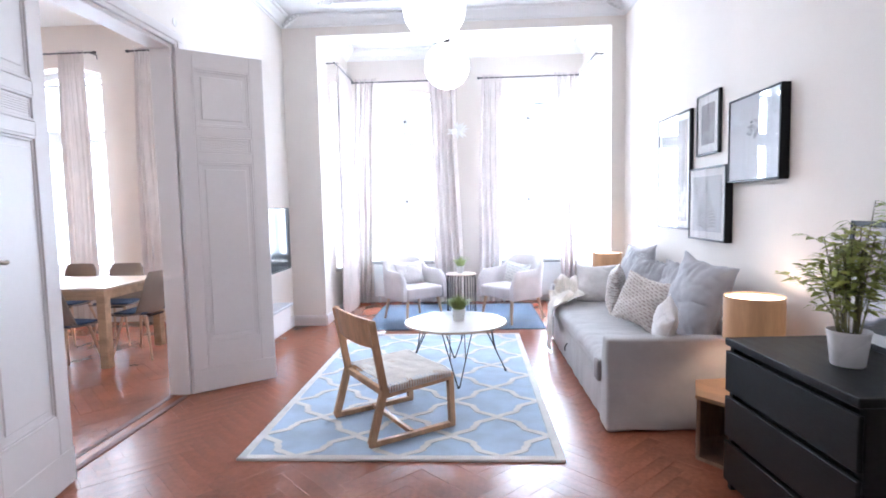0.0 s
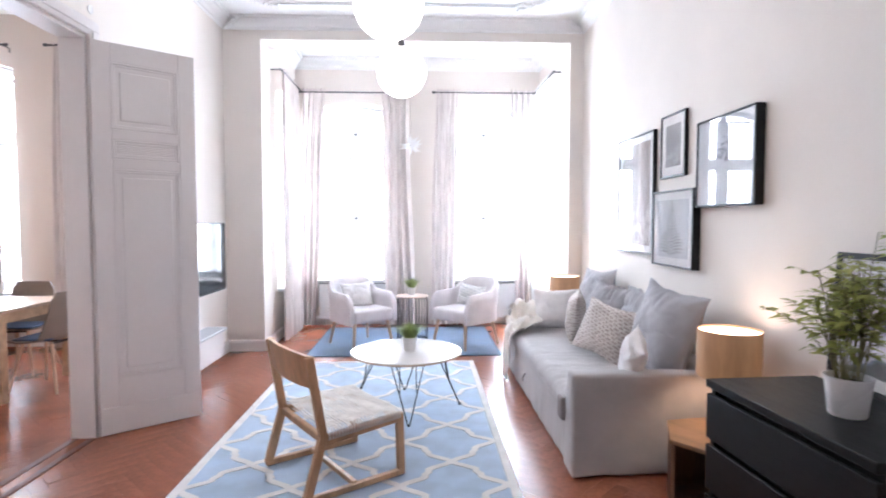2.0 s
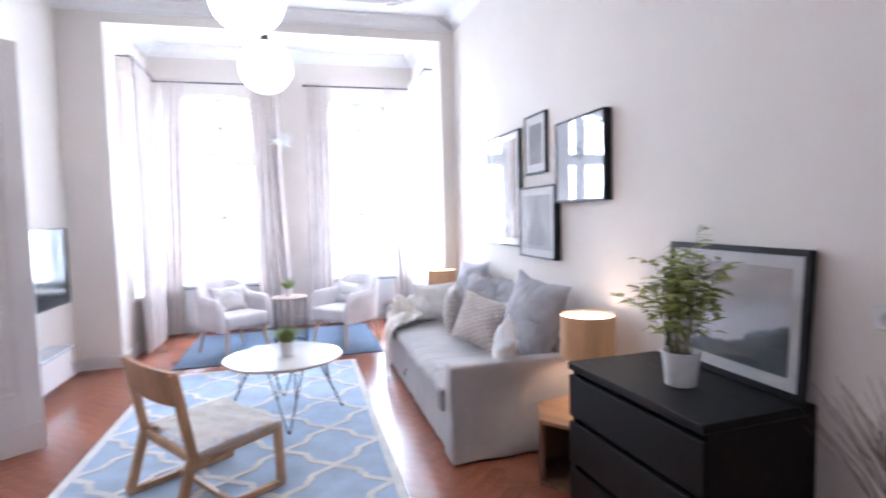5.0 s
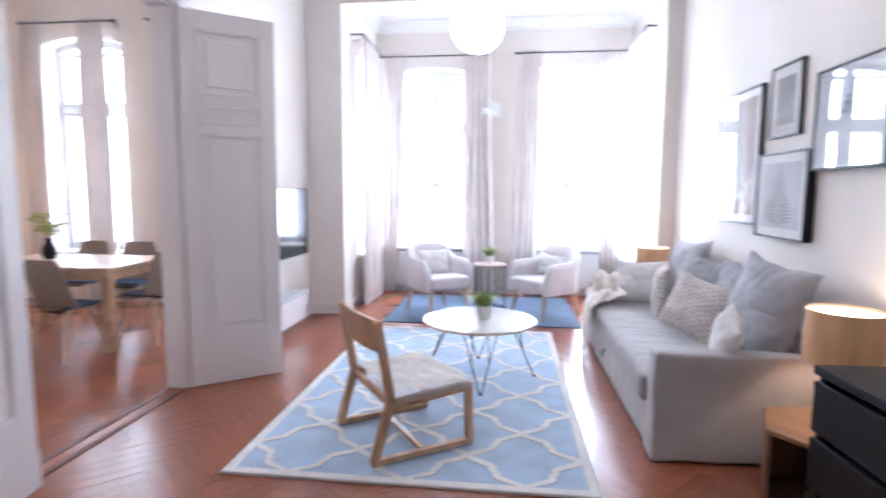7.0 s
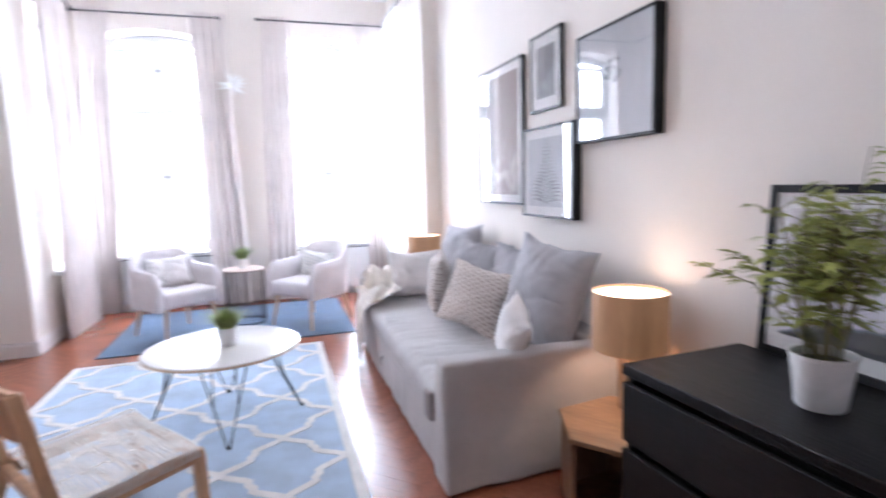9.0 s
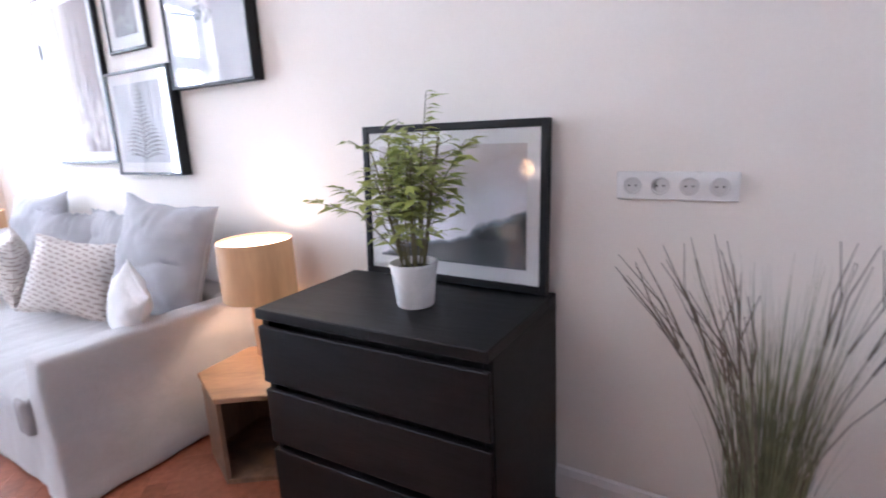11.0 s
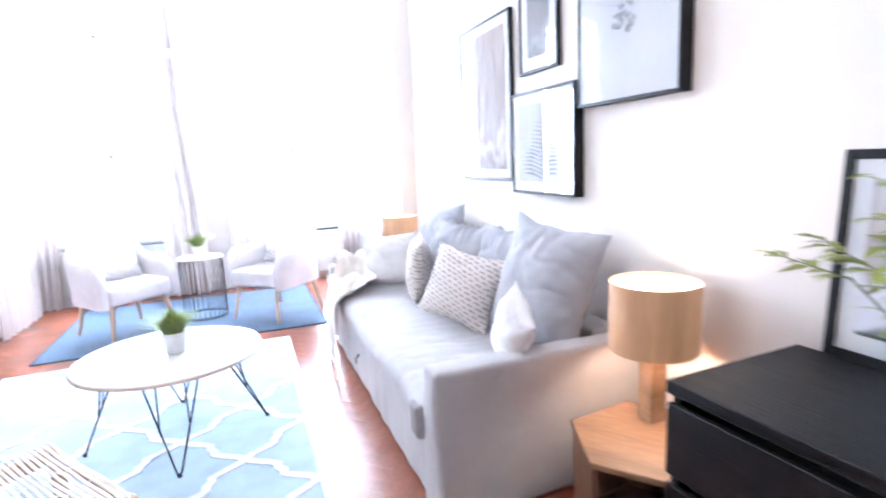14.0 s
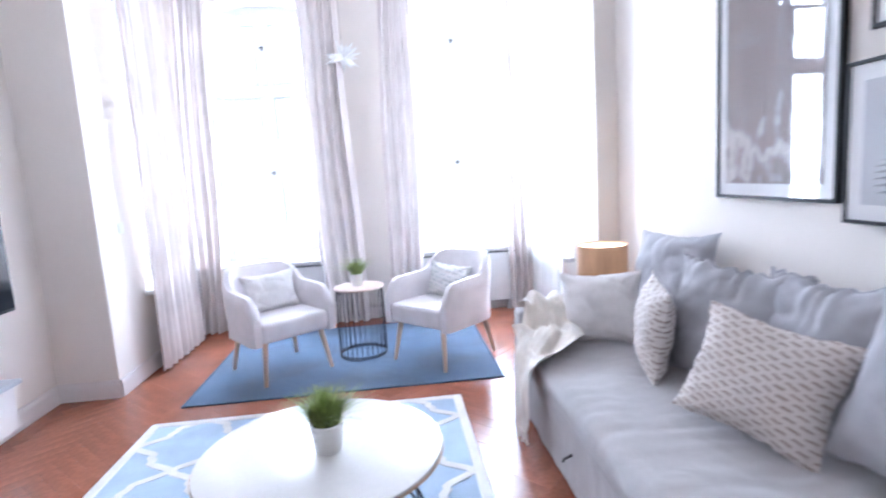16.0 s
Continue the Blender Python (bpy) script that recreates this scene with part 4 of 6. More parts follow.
def pillow(name, label, size, thick, at, rx, ry, rz, material, seed, group="sofa cushions", high=None, flange=False, seam=True):
    """A stuffed cushion, standing on its lower edge, its face looking along -y before the turn."""
    h = high or size
    r = random.Random(seed)
    off = r.uniform(0, 50)

    def rim(a, b):
        """The cushion's outline: sides drawn in between the corners, a little uneven; frilled where it has a flange."""
        pull = 1 - 0.12 * (1 - abs(a) ** 2) * abs(b) ** 3
        pull2 = 1 - 0.12 * (1 - abs(b) ** 2) * abs(a) ** 3
        x, z = a * size / 2 * pull2, b * h / 2 * pull
        out = max(abs(a), abs(b)) ** 4
        x += out * 0.020 * size * noise.noise((b * 2.6 + off, a, 1.3)) + out * 0.012 * size * noise.noise((b * 7 + off, a, 4.1))
        z += out * 0.020 * size * noise.noise((a * 2.6 + off, b, 2.3)) + out * 0.012 * size * noise.noise((a * 7 + off, b, 5.1))
        if flange:
            z += (b > 0) * abs(b) ** 6 * 0.011 * math.sin(a * 23 + 2 * math.sin(a * 7 + off))
        return x, z

    def face(side):
        def at_(u, v):
            a, b = 2 * u - 1, 2 * v - 1
            edge = max(0.0, (1 - abs(a) ** 2.6)) ** 0.62 * max(0.0, (1 - abs(b) ** 2.6)) ** 0.62
            x, z = rim(a, b)
            fold = 0.016 * noise.noise((x * 5 + off, z * 5, side)) + 0.006 * noise.noise((x * 16 + off, z * 16, side))
            crease = 1 - abs(noise.noise((x * 4 + off, z * 8 + 2 * x, 7 + side)))
            fold -= 0.010 * crease ** 10
            # tension folds that fan out from the corners and along the seams
            ray = math.atan2(1 - abs(b), 1 - abs(a))
            fold += 0.007 * math.sin(9 * ray + off) * math.exp(-3.0 * min(math.hypot(1 - abs(a), 1 - abs(b)), 2)) * (1 if size > 0.4 else 0.5)
            fold += 0.010 * math.exp(-((abs(a) - 0.8) / 0.2) ** 2) * math.sin(9 * b + off) * edge
            fold += (0.014 if flange else 0.005) * max(0.0, b) ** 2 * math.sin(a * 21 + 2.5 * math.sin(a * 6 + off)) * edge
            y = side * (thick / 2 * edge + fold * min(1, edge * 1.6))
            return (x, y, z + h / 2)
        return at_

    bm = grid_mesh(44, 44, face(-1))
    grid_mesh(44, 44, face(1), bm)
    ob = thing(name, label, "cushion", group=group)
    cover = part("cover", bm, material, ob, weld=True)
    if seam:
        ring = []
        for k in range(80):
            q = k / 80 * 4
            s, f = int(q), q - int(q)
            a, b = ((2 * f - 1, -1), (1, 2 * f - 1), (1 - 2 * f, 1), (-1, 1 - 2 * f))[s]
            x, z = rim(a, b)
            ring.append((x, 0, z + h / 2))
        part("seam", tube(ring + ring[:1], 0.006 if flange else 0.004, 6), material, cover)
    ob.matrix_basis = pose(*at, rx, ry, rz)
    return ob


pillow("cushion", "large blue-grey linen cushion leaning in the sofa's corner", 0.66, 0.22, (1.50, 3.875, 0.465), -17, 5, -82, LINEN2, 1, high=0.62)
pillow("cushion", "small white knitted cushion in front of a larger one", 0.30, 0.15, (1.275, 3.69, 0.495), -14, 24, -104, CREAM, 2, high=0.32)
pillow("cushion", "square cushion in brown and white basket weave", 0.50, 0.18, (1.29, 4.36, 0.478), -24, 8, -62, WEAVE, 3, high=0.42)
pillow("cushion", "blue-grey linen cushion leaning on the sofa back", 0.62, 0.20, (1.50, 4.84, 0.45), -17, 2, -72, LINEN2, 4, high=0.54, flange=True)
pillow("cushion", "blue-grey linen cushion with a ruffled edge", 0.60, 0.18, (1.60, 4.46, 0.45), -14, -2, -88, LINEN2, 5, high=0.54, flange=True)
pillow("cushion", "patterned cushion in brown and white weave, turned to its side", 0.44, 0.17, (1.32, 5.08, 0.45), -8, 3, -108, WEAVE, 6, high=0.43)
pillow("cushion", "plain off-white cotton cushion by the far arm", 0.44, 0.17, (1.27, 5.50, 0.45), -16, -3, -28, CREAM, 7, high=0.40)
pillow("cushion", "blue-grey linen cushion propped high on the sofa back", 0.68, 0.20, (1.62, 5.52, 0.45), -12, -3, -84, LINEN2, 8, high=0.60)


def throw_at(u, v):
    """A bunched knitted throw: v runs from behind the far arm over its top, down to the seat and over the front edge; u across."""
    path = [(1.06, 5.935, 0.50, 0.27, 0), (1.05, 5.90, 0.625, 0.28, 0), (1.04, 5.82, 0.655, 0.29, 0), (1.04, 5.745, 0.635, 0.30, 0), (1.03, 5.68, 0.575, 0.32, 0.1), (1.01, 5.60, 0.530, 0.36, 0.25),
            (0.985, 5.51, 0.520, 0.44, 0.45), (0.93, 5.45, 0.512, 0.44, 0.7), (0.865, 5.42, 0.497, 0.42, 0.9), (0.815, 5.41, 0.44, 0.38, 1), (0.795, 5.41, 0.33, 0.32, 1), (0.788, 5.41, 0.20, 0.27, 1), (0.785, 5.41, 0.08, 0.23, 1)]
    s = v * (len(path) - 1)
    k = min(int(s), len(path) - 2)
    f = s - k
    x, y, z, wide, turn = (path[k][i] * (1 - f) + path[k + 1][i] * f for i in range(5))
    w = (0.5 - u) * wide * (1 + 0.15 * math.sin(9 * v + 2 * u))
    a = turn * math.pi / 2
    down = min(1.0, max(0.0, (v - 0.66) / 0.10))
    fold = 0.75 * math.sin(15 * u + 4.0 * math.sin(3.5 * v + 2 * u)) * (0.6 + 0.4 * math.sin(11 * v)) + 1.3 * noise.noise((u * 5, v * 5 + 2 * u, 2.0)) + 0.5 * noise.noise((u * 11, v * 9, 6.0))
    lump = 0.5 + 0.5 * noise.noise((u * 4, v * 8, 4.0))
    x += w * math.cos(a) - down * (0.018 * fold + 0.024 * lump)
    y += -w * math.sin(a)
    z += (1 - down) * (0.033 * fold + 0.062 * lump) + 0.012 * math.sin(26 * v) * (1 - down) * (v > 0.3)
    if y > 5.765 and y < 5.91 and v < 0.4:
        z = max(z, 0.604 + 0.004 * (fold + 1.8))
    if down < 0.5:
        z = max(z, 0.482)
    elif down >= 0.999:
        x = min(x, 0.838)
    return (x, y, z)


throw = thing("throw_blanket", "beige knitted wool throw draped over the sofa's far arm", "blanket")
bm = grid_mesh(80, 100, throw_at)
sheet = part("cloth", bm, BLANKET, throw)
bm = bmesh.new()
for k in range(26):
    u = k / 25
    p = Vector(throw_at(u, 1.0))
    tube([p, p + Vector((0.004 * math.sin(k * 3), 0.004 * math.cos(k * 2), -0.03)), p + Vector((0.008 * math.sin(k), 0.0, -0.06))], 0.003, 5, bm)
tagged(part("fringe", bm, BLANKET, throw), kind="stuff")


# ---------- lounge chair ----------
def beam(bm, a, b, w, t, up=(0, 0, 1)):
    """A straight wooden bar from a to b, w wide and t thick."""
    a, b = Vector(a), Vector(b)
    d = (b - a).normalized()
    s = d.cross(Vector(up)).normalized()
    n_ = s.cross(d)
    m = Matrix((s, d, n_)).transposed().to_4x4()
    m.translation = (a + b) / 2
    return box(bm, -w / 2, w / 2, -(b - a).length / 2, (b - a).length / 2, -t / 2, t / 2, bevel=0.005, m=m)


chair = thing("lounge_chair", "low oak lounge chair with woven paper-cord seat", "chair", (-0.533, 3.524, 0.016), 35)
D, W = 0.60, 0.58          # along x, along y
for s in (-1, 1):
    y = s * W / 2
    bm = bmesh.new()
    beam(bm, (-D / 2, y, 0.02), (-D / 2 + 0.10, y, 0.36), 0.032, 0.05, (1, 0, 0))
    part("rear_leg", bm, OAK, chair)
    bm = bmesh.new()
    beam(bm, (-D / 2 + 0.095, y, 0.33), (-D / 2 + 0.02, y, 0.775), 0.032, 0.046, (1, 0, 0))
    part("back_post", bm, OAK, chair)
    bm = bmesh.new()
    beam(bm, (D / 2 - 0.02, y, 0.02), (D / 2 - 0.03, y, 0.35), 0.032, 0.046, (1, 0, 0))
    part("front_leg", bm, OAK, chair)
    bm = bmesh.new()
    beam(bm, (-D / 2 - 0.015, y, 0.018), (D / 2, y, 0.018), 0.034, 0.036)
    part("runner", bm, OAK, chair)
    bm = bmesh.new()
    beam(bm, (-D / 2 + 0.08, y, 0.315), (D / 2 - 0.01, y, 0.345), 0.034, 0.05)
    part("side_rail", bm, OAK, chair)
bm = bmesh.new()
beam(bm, (-0.02, -W / 2, 0.03), (-0.02, W / 2, 0.03), 0.034, 0.03)
part("stretcher", bm, OAK, chair)
bm = bmesh.new()
beam(bm, (-D / 2 + 0.10, -W / 2, 0.318), (-D / 2 + 0.10, W / 2, 0.318), 0.034, 0.044)
part("rear_rail", bm, OAK, chair)
bm = bmesh.new()
beam(bm, (D / 2 - 0.03, -W / 2, 0.342), (D / 2 - 0.03, W / 2, 0.342), 0.034, 0.04)
part("front_rail", bm, OAK, chair)


def back_at(side):
    def at(u, v):
        y = (u - 0.5) * (W + 0.02)
        z = 0.605 + 0.175 * v + 0.006 * (1 - (2 * u - 1) ** 2) * (1 if v > 0.5 else -1)
        x = -D / 2 + 0.050 - 0.030 * v - 0.035 * (1 - (2 * u - 1) ** 2) + side * 0.010
        return (x, y, z)
    return at


bm = grid_mesh(16, 4, back_at(-1))
grid_mesh(16, 4, back_at(1), bm)
edges = [e for e in bm.edges if e.is_boundary]
bmesh.ops.bridge_loops(bm, edges=edges)
part("backrest", bm, OAK, chair, "curved oak backrest board")
for k in range(25):
    x = -D / 2 + 0.125 + k * (D - 0.165) / 24
    z = 0.338 + 0.030 * (x + D / 2) / D
    sag = 0.010
    pts = [(x, -W / 2 - 0.020, z - 0.022), (x, -W / 2 - 0.020, z + 0.018)] + [(x + 0.003 * math.sin(k + 9 * q), -W / 2 + W * q, z + 0.030 - sag * math.sin(math.pi * q)) for q in (0.04, 0.3, 0.5, 0.7, 0.96)] + [(x, W / 2 + 0.020, z + 0.018), (x, W / 2 + 0.020, z - 0.022)]
    part("seat_cord", tube(pts, 0.0060, 6), CORD, chair, "pale paper cord" if k == 0 else "")
    low = [(x + 0.009, -W / 2 - 0.012, z - 0.024), (x + 0.009, W / 2 + 0.012, z - 0.024)]
    if k % 4 == 1:
        part("lower_cord", tube(low, 0.004, 5), CORD, chair)
bm = bmesh.new()
for j in range(2):
    y = -W / 2 + 0.19 + j * 0.15
    pts = []
    for i in range(40):
        x = -D / 2 + 0.12 + i * (D - 0.155) / 39
        pts.append((x, y + 0.01 * math.sin(i), 0.338 + 0.030 * (x + D / 2) / D + 0.024 - 0.010 * math.sin(math.pi * (y + W / 2) / W) + 0.005 * (1 if i % 4 < 2 else -1)))
    tube(pts, 0.003, 5, bm)
part("cross_cord", bm, CORD, chair)


# ---------- coffee table ----------
table = thing("coffee_table", "round white coffee table on black wire hairpin legs", "table", (-0.14, 4.60, 0.016))
TZ = 0.459
top = part("tabletop", lathe([(0, TZ - 0.026), (0.421, TZ - 0.026), (0.434, TZ - 0.020), (0.438, TZ - 0.010), (0.436, TZ - 0.002), (0.430, TZ), (0, TZ)], 72), TABLEW, table)
part("edge_band", lathe([(0.4385, TZ - 0.018), (0.4405, TZ - 0.017), (0.4405, TZ - 0.008), (0.4385, TZ - 0.007)], 72), BEECH, top, "thin pale wooden edge")
for k in range(4):
    a = radians(-86 + 90 * k)
    c, s = math.cos(a), math.sin(a)
    foot = Vector((0.43 * c, 0.43 * s, 0.006))
    bm = bmesh.new()
    for side in (-1, 1):
        top = Vector((0.24 * c - side * 0.13 * s, 0.24 * s + side * 0.13 * c, TZ - 0.03))
        tube([top, foot + Vector((-side * 0.006 * s, side * 0.006 * c, 0))], 0.0045, 8, bm)
        mid = top.lerp(foot, 0.52)
        tube([Vector((0.30 * c - side * 0.06 * s, 0.30 * s + side * 0.06 * c, TZ - 0.03)), mid], 0.0038, 8, bm)
    tube([foot + Vector((0, 0, -0.004)), foot + Vector((0, 0, 0.012))], 0.010, 8, bm)
    part("hairpin_leg", bm, STEEL, table)
part("mounting_ring", lathe([(0.22, TZ - 0.034), (0.30, TZ - 0.034), (0.30, TZ - 0.0265), (0.22, TZ - 0.0265), (0.22, TZ - 0.034)], 40), STEEL, table)


def pot(parent, r, h, name="pot"):
    body = part(name, lathe([(0, 0.001), (r * 0.74, 0.001), (r * 0.78, 0.006), (r * 0.97, h - 0.012), (r, h - 0.01), (r * 1.01, h), (r * 0.93, h), (r * 0.90, h - 0.02), (r * 0.88, h * 0.8), (0, h * 0.8)], 36), CERAMIC, parent, "white ceramic pot")
    part("soil", lathe([(0, h * 0.83 + 0.004), (r * 0.5, h * 0.83 + 0.006), (r * 0.885, h * 0.83)], 24), SOIL, body)


def grass_plant(name, label, at, r, h, tall, blades, seed, spread=0.6, wide=1.0):
    p = thing(name, label, "potted plant", at)
    pot(p, r, h)
    rnd = random.Random(seed)
    bm = bmesh.new()
    for _ in range(blades):
        a, q = rnd.uniform(0, 6.283), rnd.random() ** 0.6
        base = Vector((0.7 * r * q * math.cos(a), 0.7 * r * q * math.sin(a), h * 0.85))
        a += rnd.uniform(-0.7, 0.7)
        ln = tall * rnd.uniform(0.55, 1.0)
        lean = spread * q * rnd.uniform(0.5, 1.2)
        d = Vector((math.cos(a), math.sin(a), 0))
        side = Vector((-d.y, d.x, 0)) * wide * rnd.uniform(0.0014, 0.0028)
        prev = None
        for i in range(5):
            f = i / 4
            c = base + d * ln * (lean * f * f * 0.9 + lean * 0.15 * f) + Vector((0, 0, ln * (f - 0.32 * lean * f * f)))
            w = side * (1 - 0.9 * f)
            row = (bm.verts.new(c - w), bm.verts.new(c + w))
            if prev:
                bm.faces.new((prev[0], prev[1], row[1], row[0]))
            prev = row
    tagged(part("grass", bm, GRASS, p, "dense green artificial grass"), kind="stuff")
    return p


grass_plant("table_plant", "small green grass plant in a white pot on the coffee table", (-0.112, 4.58, 0.4755), 0.060, 0.108, 0.150, 1000, 3, spread=1.12, wide=1.3)


# ---------- armchairs ----------
def armchair(name, label):
    a = thing(name, label, "armchair", group="armchairs in the bay")
    part("seat", soft_box(-0.262, 0.262, -0.325, 0.20, 0.31, 0.46, 0.035, 0.003, 4, 6), FELT, a)

    def shell(side):
        def at(u, v):
            # u runs from one arm's front round the back to the other arm's front
            q = 2 * u - 1
            if abs(q) > 0.55:
                f = (abs(q) - 0.55) / 0.45
                x = math.copysign(0.290 + 0.005 * f, q)
                y = 0.10 - f * 0.42
            else:
                th = q / 0.55 * math.pi / 2
                x = 0.290 * math.sin(th)
                y = 0.10 + 0.22 * math.cos(th)
            top = 0.80 - 0.145 * min(1.0, max(0.0, (abs(q) - 0.28) / 0.30)) ** 1.5 - 0.02 * max(0.0, (abs(q) - 0.55) / 0.45) - 0.13 * max(0.0, (abs(q) - 0.86) / 0.14) ** 2.4
            z = 0.30 + (top - 0.30) * v
            nx, ny = (math.copysign(1, q), 0) if abs(q) > 0.55 else (math.sin(q / 0.55 * math.pi / 2), math.cos(q / 0.55 * math.pi / 2))
            t = 0.043 * (1 - 0.55 * max(0, v - 0.85) / 0.15) * (1 - 0.4 * max(0, abs(q) - 0.95) / 0.05)
            lean = 0.07 * max(0, v - 0.3) * (1 if abs(q) < 0.55 else max(0, 1 - (abs(q) - 0.55) / 0.2))
            return (x + side * nx * t, y + side * ny * t + lean, z)
        return at
    bm = grid_mesh(60, 14, shell(-1))
    grid_mesh(60, 14, shell(1), bm)
    bmesh.ops.bridge_loops(bm, edges=[e for e in bm.edges if e.is_boundary])
    part("shell", bm, FELT, a)
    for sx in (-1, 1):
        for y, o in ((-0.25, -0.05), (0.22, 0.06)):
            part("leg", tube([(sx * 0.222, y, 0.315), (sx * 0.268, y + o, 0.0)], 0.021, 12, taper=0.62), BEECH, a, "tapered pale wooden leg")
    return a


first = armchair("armchair", "pale grey upholstered armchair with tapered wooden legs")
first.matrix_basis = pose(-0.77, 6.90, 0.008, 0, 0, 37)
second = copy_thing(first, pose(0.52, 6.86, 0.008, 0, 0, -48))
pillow("cushion", "white cotton cushion in the grey armchair", 0.44, 0.13, (-0.795, 6.95, 0.455), -16, 0, 37, CREAM, 21, group="armchair cushions", high=0.31)
pillow("cushion", "white cushion with a grey printed pattern in the armchair", 0.42, 0.12, (0.545, 6.91, 0.455), -16, 4, -48, STRIPE, 22, group="armchair cushions", high=0.28)

# ---------- wire side table ----------
cage = thing("wire_side_table", "round black wire side table with a wooden top", "side table", (-0.14, 7.08, 0.008))
CR, CH = 0.190, 0.565
part("tabletop", lathe([(0, CH - 0.012), (0.198, CH - 0.012), (0.203, CH - 0.004), (0.198, CH + 0.004), (0, CH + 0.004)], 48), mat("pale_pink_wood", (0.62, 0.48, 0.41), 0.4, vary=0.06), cage, "pale wooden disc top")
for z, r in ((0.006, CR), (0.020, CR + 0.001)):
    ring = [(r * math.cos(2 * math.pi * k / 40), r * math.sin(2 * math.pi * k / 40), z) for k in range(41)]
    part("ring", tube(ring, 0.0045, 6), STEEL, cage)
for k in range(28):
    a = 2 * math.pi * k / 28
    c, s = math.cos(a), math.sin(a)
    part("wire", tube([(CR * c, CR * s, 0.006), ((CR + 0.002) * c, (CR + 0.002) * s, CH - 0.07), (CR * 0.97 * c, CR * 0.97 * s, CH - 0.03), (CR * 0.82 * c, CR * 0.82 * s, CH - 0.014)], 0.0032, 6), STEEL, cage)
grass_plant("side_table_plant", "small leafy plant in a white pot on the wire table", (-0.15, 7.08, 0.578), 0.052, 0.10, 0.17, 300, 7, spread=1.25, wide=2.4)


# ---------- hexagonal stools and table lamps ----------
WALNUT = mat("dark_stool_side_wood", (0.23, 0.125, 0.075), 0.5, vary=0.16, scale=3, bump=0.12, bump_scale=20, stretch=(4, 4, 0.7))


def hex_stool(name, label, at, turn, r=0.295, h=0.375):
    s = thing(name, label, "stool", at, turn, group="hexagonal stools")
    pts = [(r * math.cos(math.pi / 3 * k), r * math.sin(math.pi / 3 * k)) for k in range(6)]
    bm = slab(pts, h - 0.022, h)
    bmesh.ops.bevel(bm, geom=list(bm.edges), offset=0.003, segments=1, affect="EDGES")
    part("top", bm, STOOLW, s, "oiled hexagonal wooden top", smooth=False)
    bm = slab([(x * 0.97, y * 0.97) for x, y in pts], 0.0, 0.02)
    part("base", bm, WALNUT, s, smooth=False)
    for k in (0, 2, 3, 4, 5):
        a, b = Vector((*pts[k], 0)) * 0.965, Vector((*pts[(k + 1) % 6], 0)) * 0.965
        if k in (0, 3):
            b = a.lerp(b, 0.98)
        n_ = (a + b).normalized() * 0.018
        bm = bmesh.new()
        slab([(a.x, a.y), (b.x, b.y), (b.x - n_.x, b.y - n_.y), (a.x - n_.x, a.y - n_.y)], 0.02, h - 0.0225, bm)
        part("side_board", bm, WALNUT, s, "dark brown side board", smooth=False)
    return s


hex_stool("hexagonal_stool", "hexagonal wooden stool used as a lamp table", (1.55, 3.06, 0.0), 128)
hex_stool("hexagonal_stool", "hexagonal wooden stool with a lamp behind the sofa", (1.52, 6.24, 0.0), 20)


def table_lamp(at):
    l_ = thing("table_lamp", "lit table lamp with a wood veneer drum shade", "table lamp", at, group="table lamps")
    part("foot", boxes((-0.036, 0.036, -0.036, 0.036, 0.0, 0.285), bevel=0.005), OAKX, l_, "square pale wooden block")
    part("socket", lathe([(0, 0.285), (0.018, 0.285), (0.018, 0.345), (0.012, 0.355), (0, 0.355)], 16), BRASS, l_)
    R_, z0, z1 = 0.160, 0.280, 0.535
    shade = part("shade", lathe([(R_, z0), (R_, z1), (R_ - 0.004, z1), (R_ - 0.004, z0), (R_, z0)], 56), VENEER, l_, "glowing wood veneer drum shade")
    part("diffuser", lathe([(0, z1 - 0.016), (R_ - 0.0045, z1 - 0.016), (R_ - 0.0045, z1 - 0.012), (0, z1 - 0.012)], 40), DIFF, shade, "bright white top diffuser")
    for k in range(3):
        a = 2.094 * k
        part("spoke", tube([(0.012 * math.cos(a), 0.012 * math.sin(a), 0.35), ((R_ - 0.005) * math.cos(a), (R_ - 0.005) * math.sin(a), 0.375)], 0.002, 6), BRASS, l_)
    return l_


near_lamp = table_lamp((1.645, 3.17, 0.3755))
copy_thing(near_lamp, pose(1.53, 6.12, 0.3755))

# ---------- dresser ----------
DW, DD, DZ = 0.868, 0.525, 0.782
dresser = thing("dresser", "black-brown three-drawer dresser against the wall", "dresser", (1.302, 2.279, 0), 3.2)
H_ = DW / 2
part("top", boxes((-0.004, DD, -H_, H_, DZ - 0.036, DZ), bevel=0.003), BLACKW, dresser, smooth=False)
for y in (-H_, H_ - 0.03):
    part("side_panel", boxes((0.024, DD, y, y + 0.03, 0, DZ - 0.0365), bevel=0.002), BLACKW, dresser, smooth=False)
part("carcass", boxes((0.07, DD - 0.01, -H_ + 0.031, H_ - 0.031, 0.03, DZ - 0.038)), DARKGAP, dresser, smooth=False)
for k in range(3):
    z0 = 0.052 + 0.2315 * k
    part("drawer_front", boxes((0, 0.020, -H_ + 0.002, H_ - 0.002, z0, z0 + 0.203), bevel=0.0025), BLACKW, dresser, smooth=False)
    part("drawer_box", boxes((0.021, 0.069, -H_ + 0.033, H_ - 0.033, z0 + 0.01, z0 + 0.17)), DARKGAP, dresser, smooth=False)

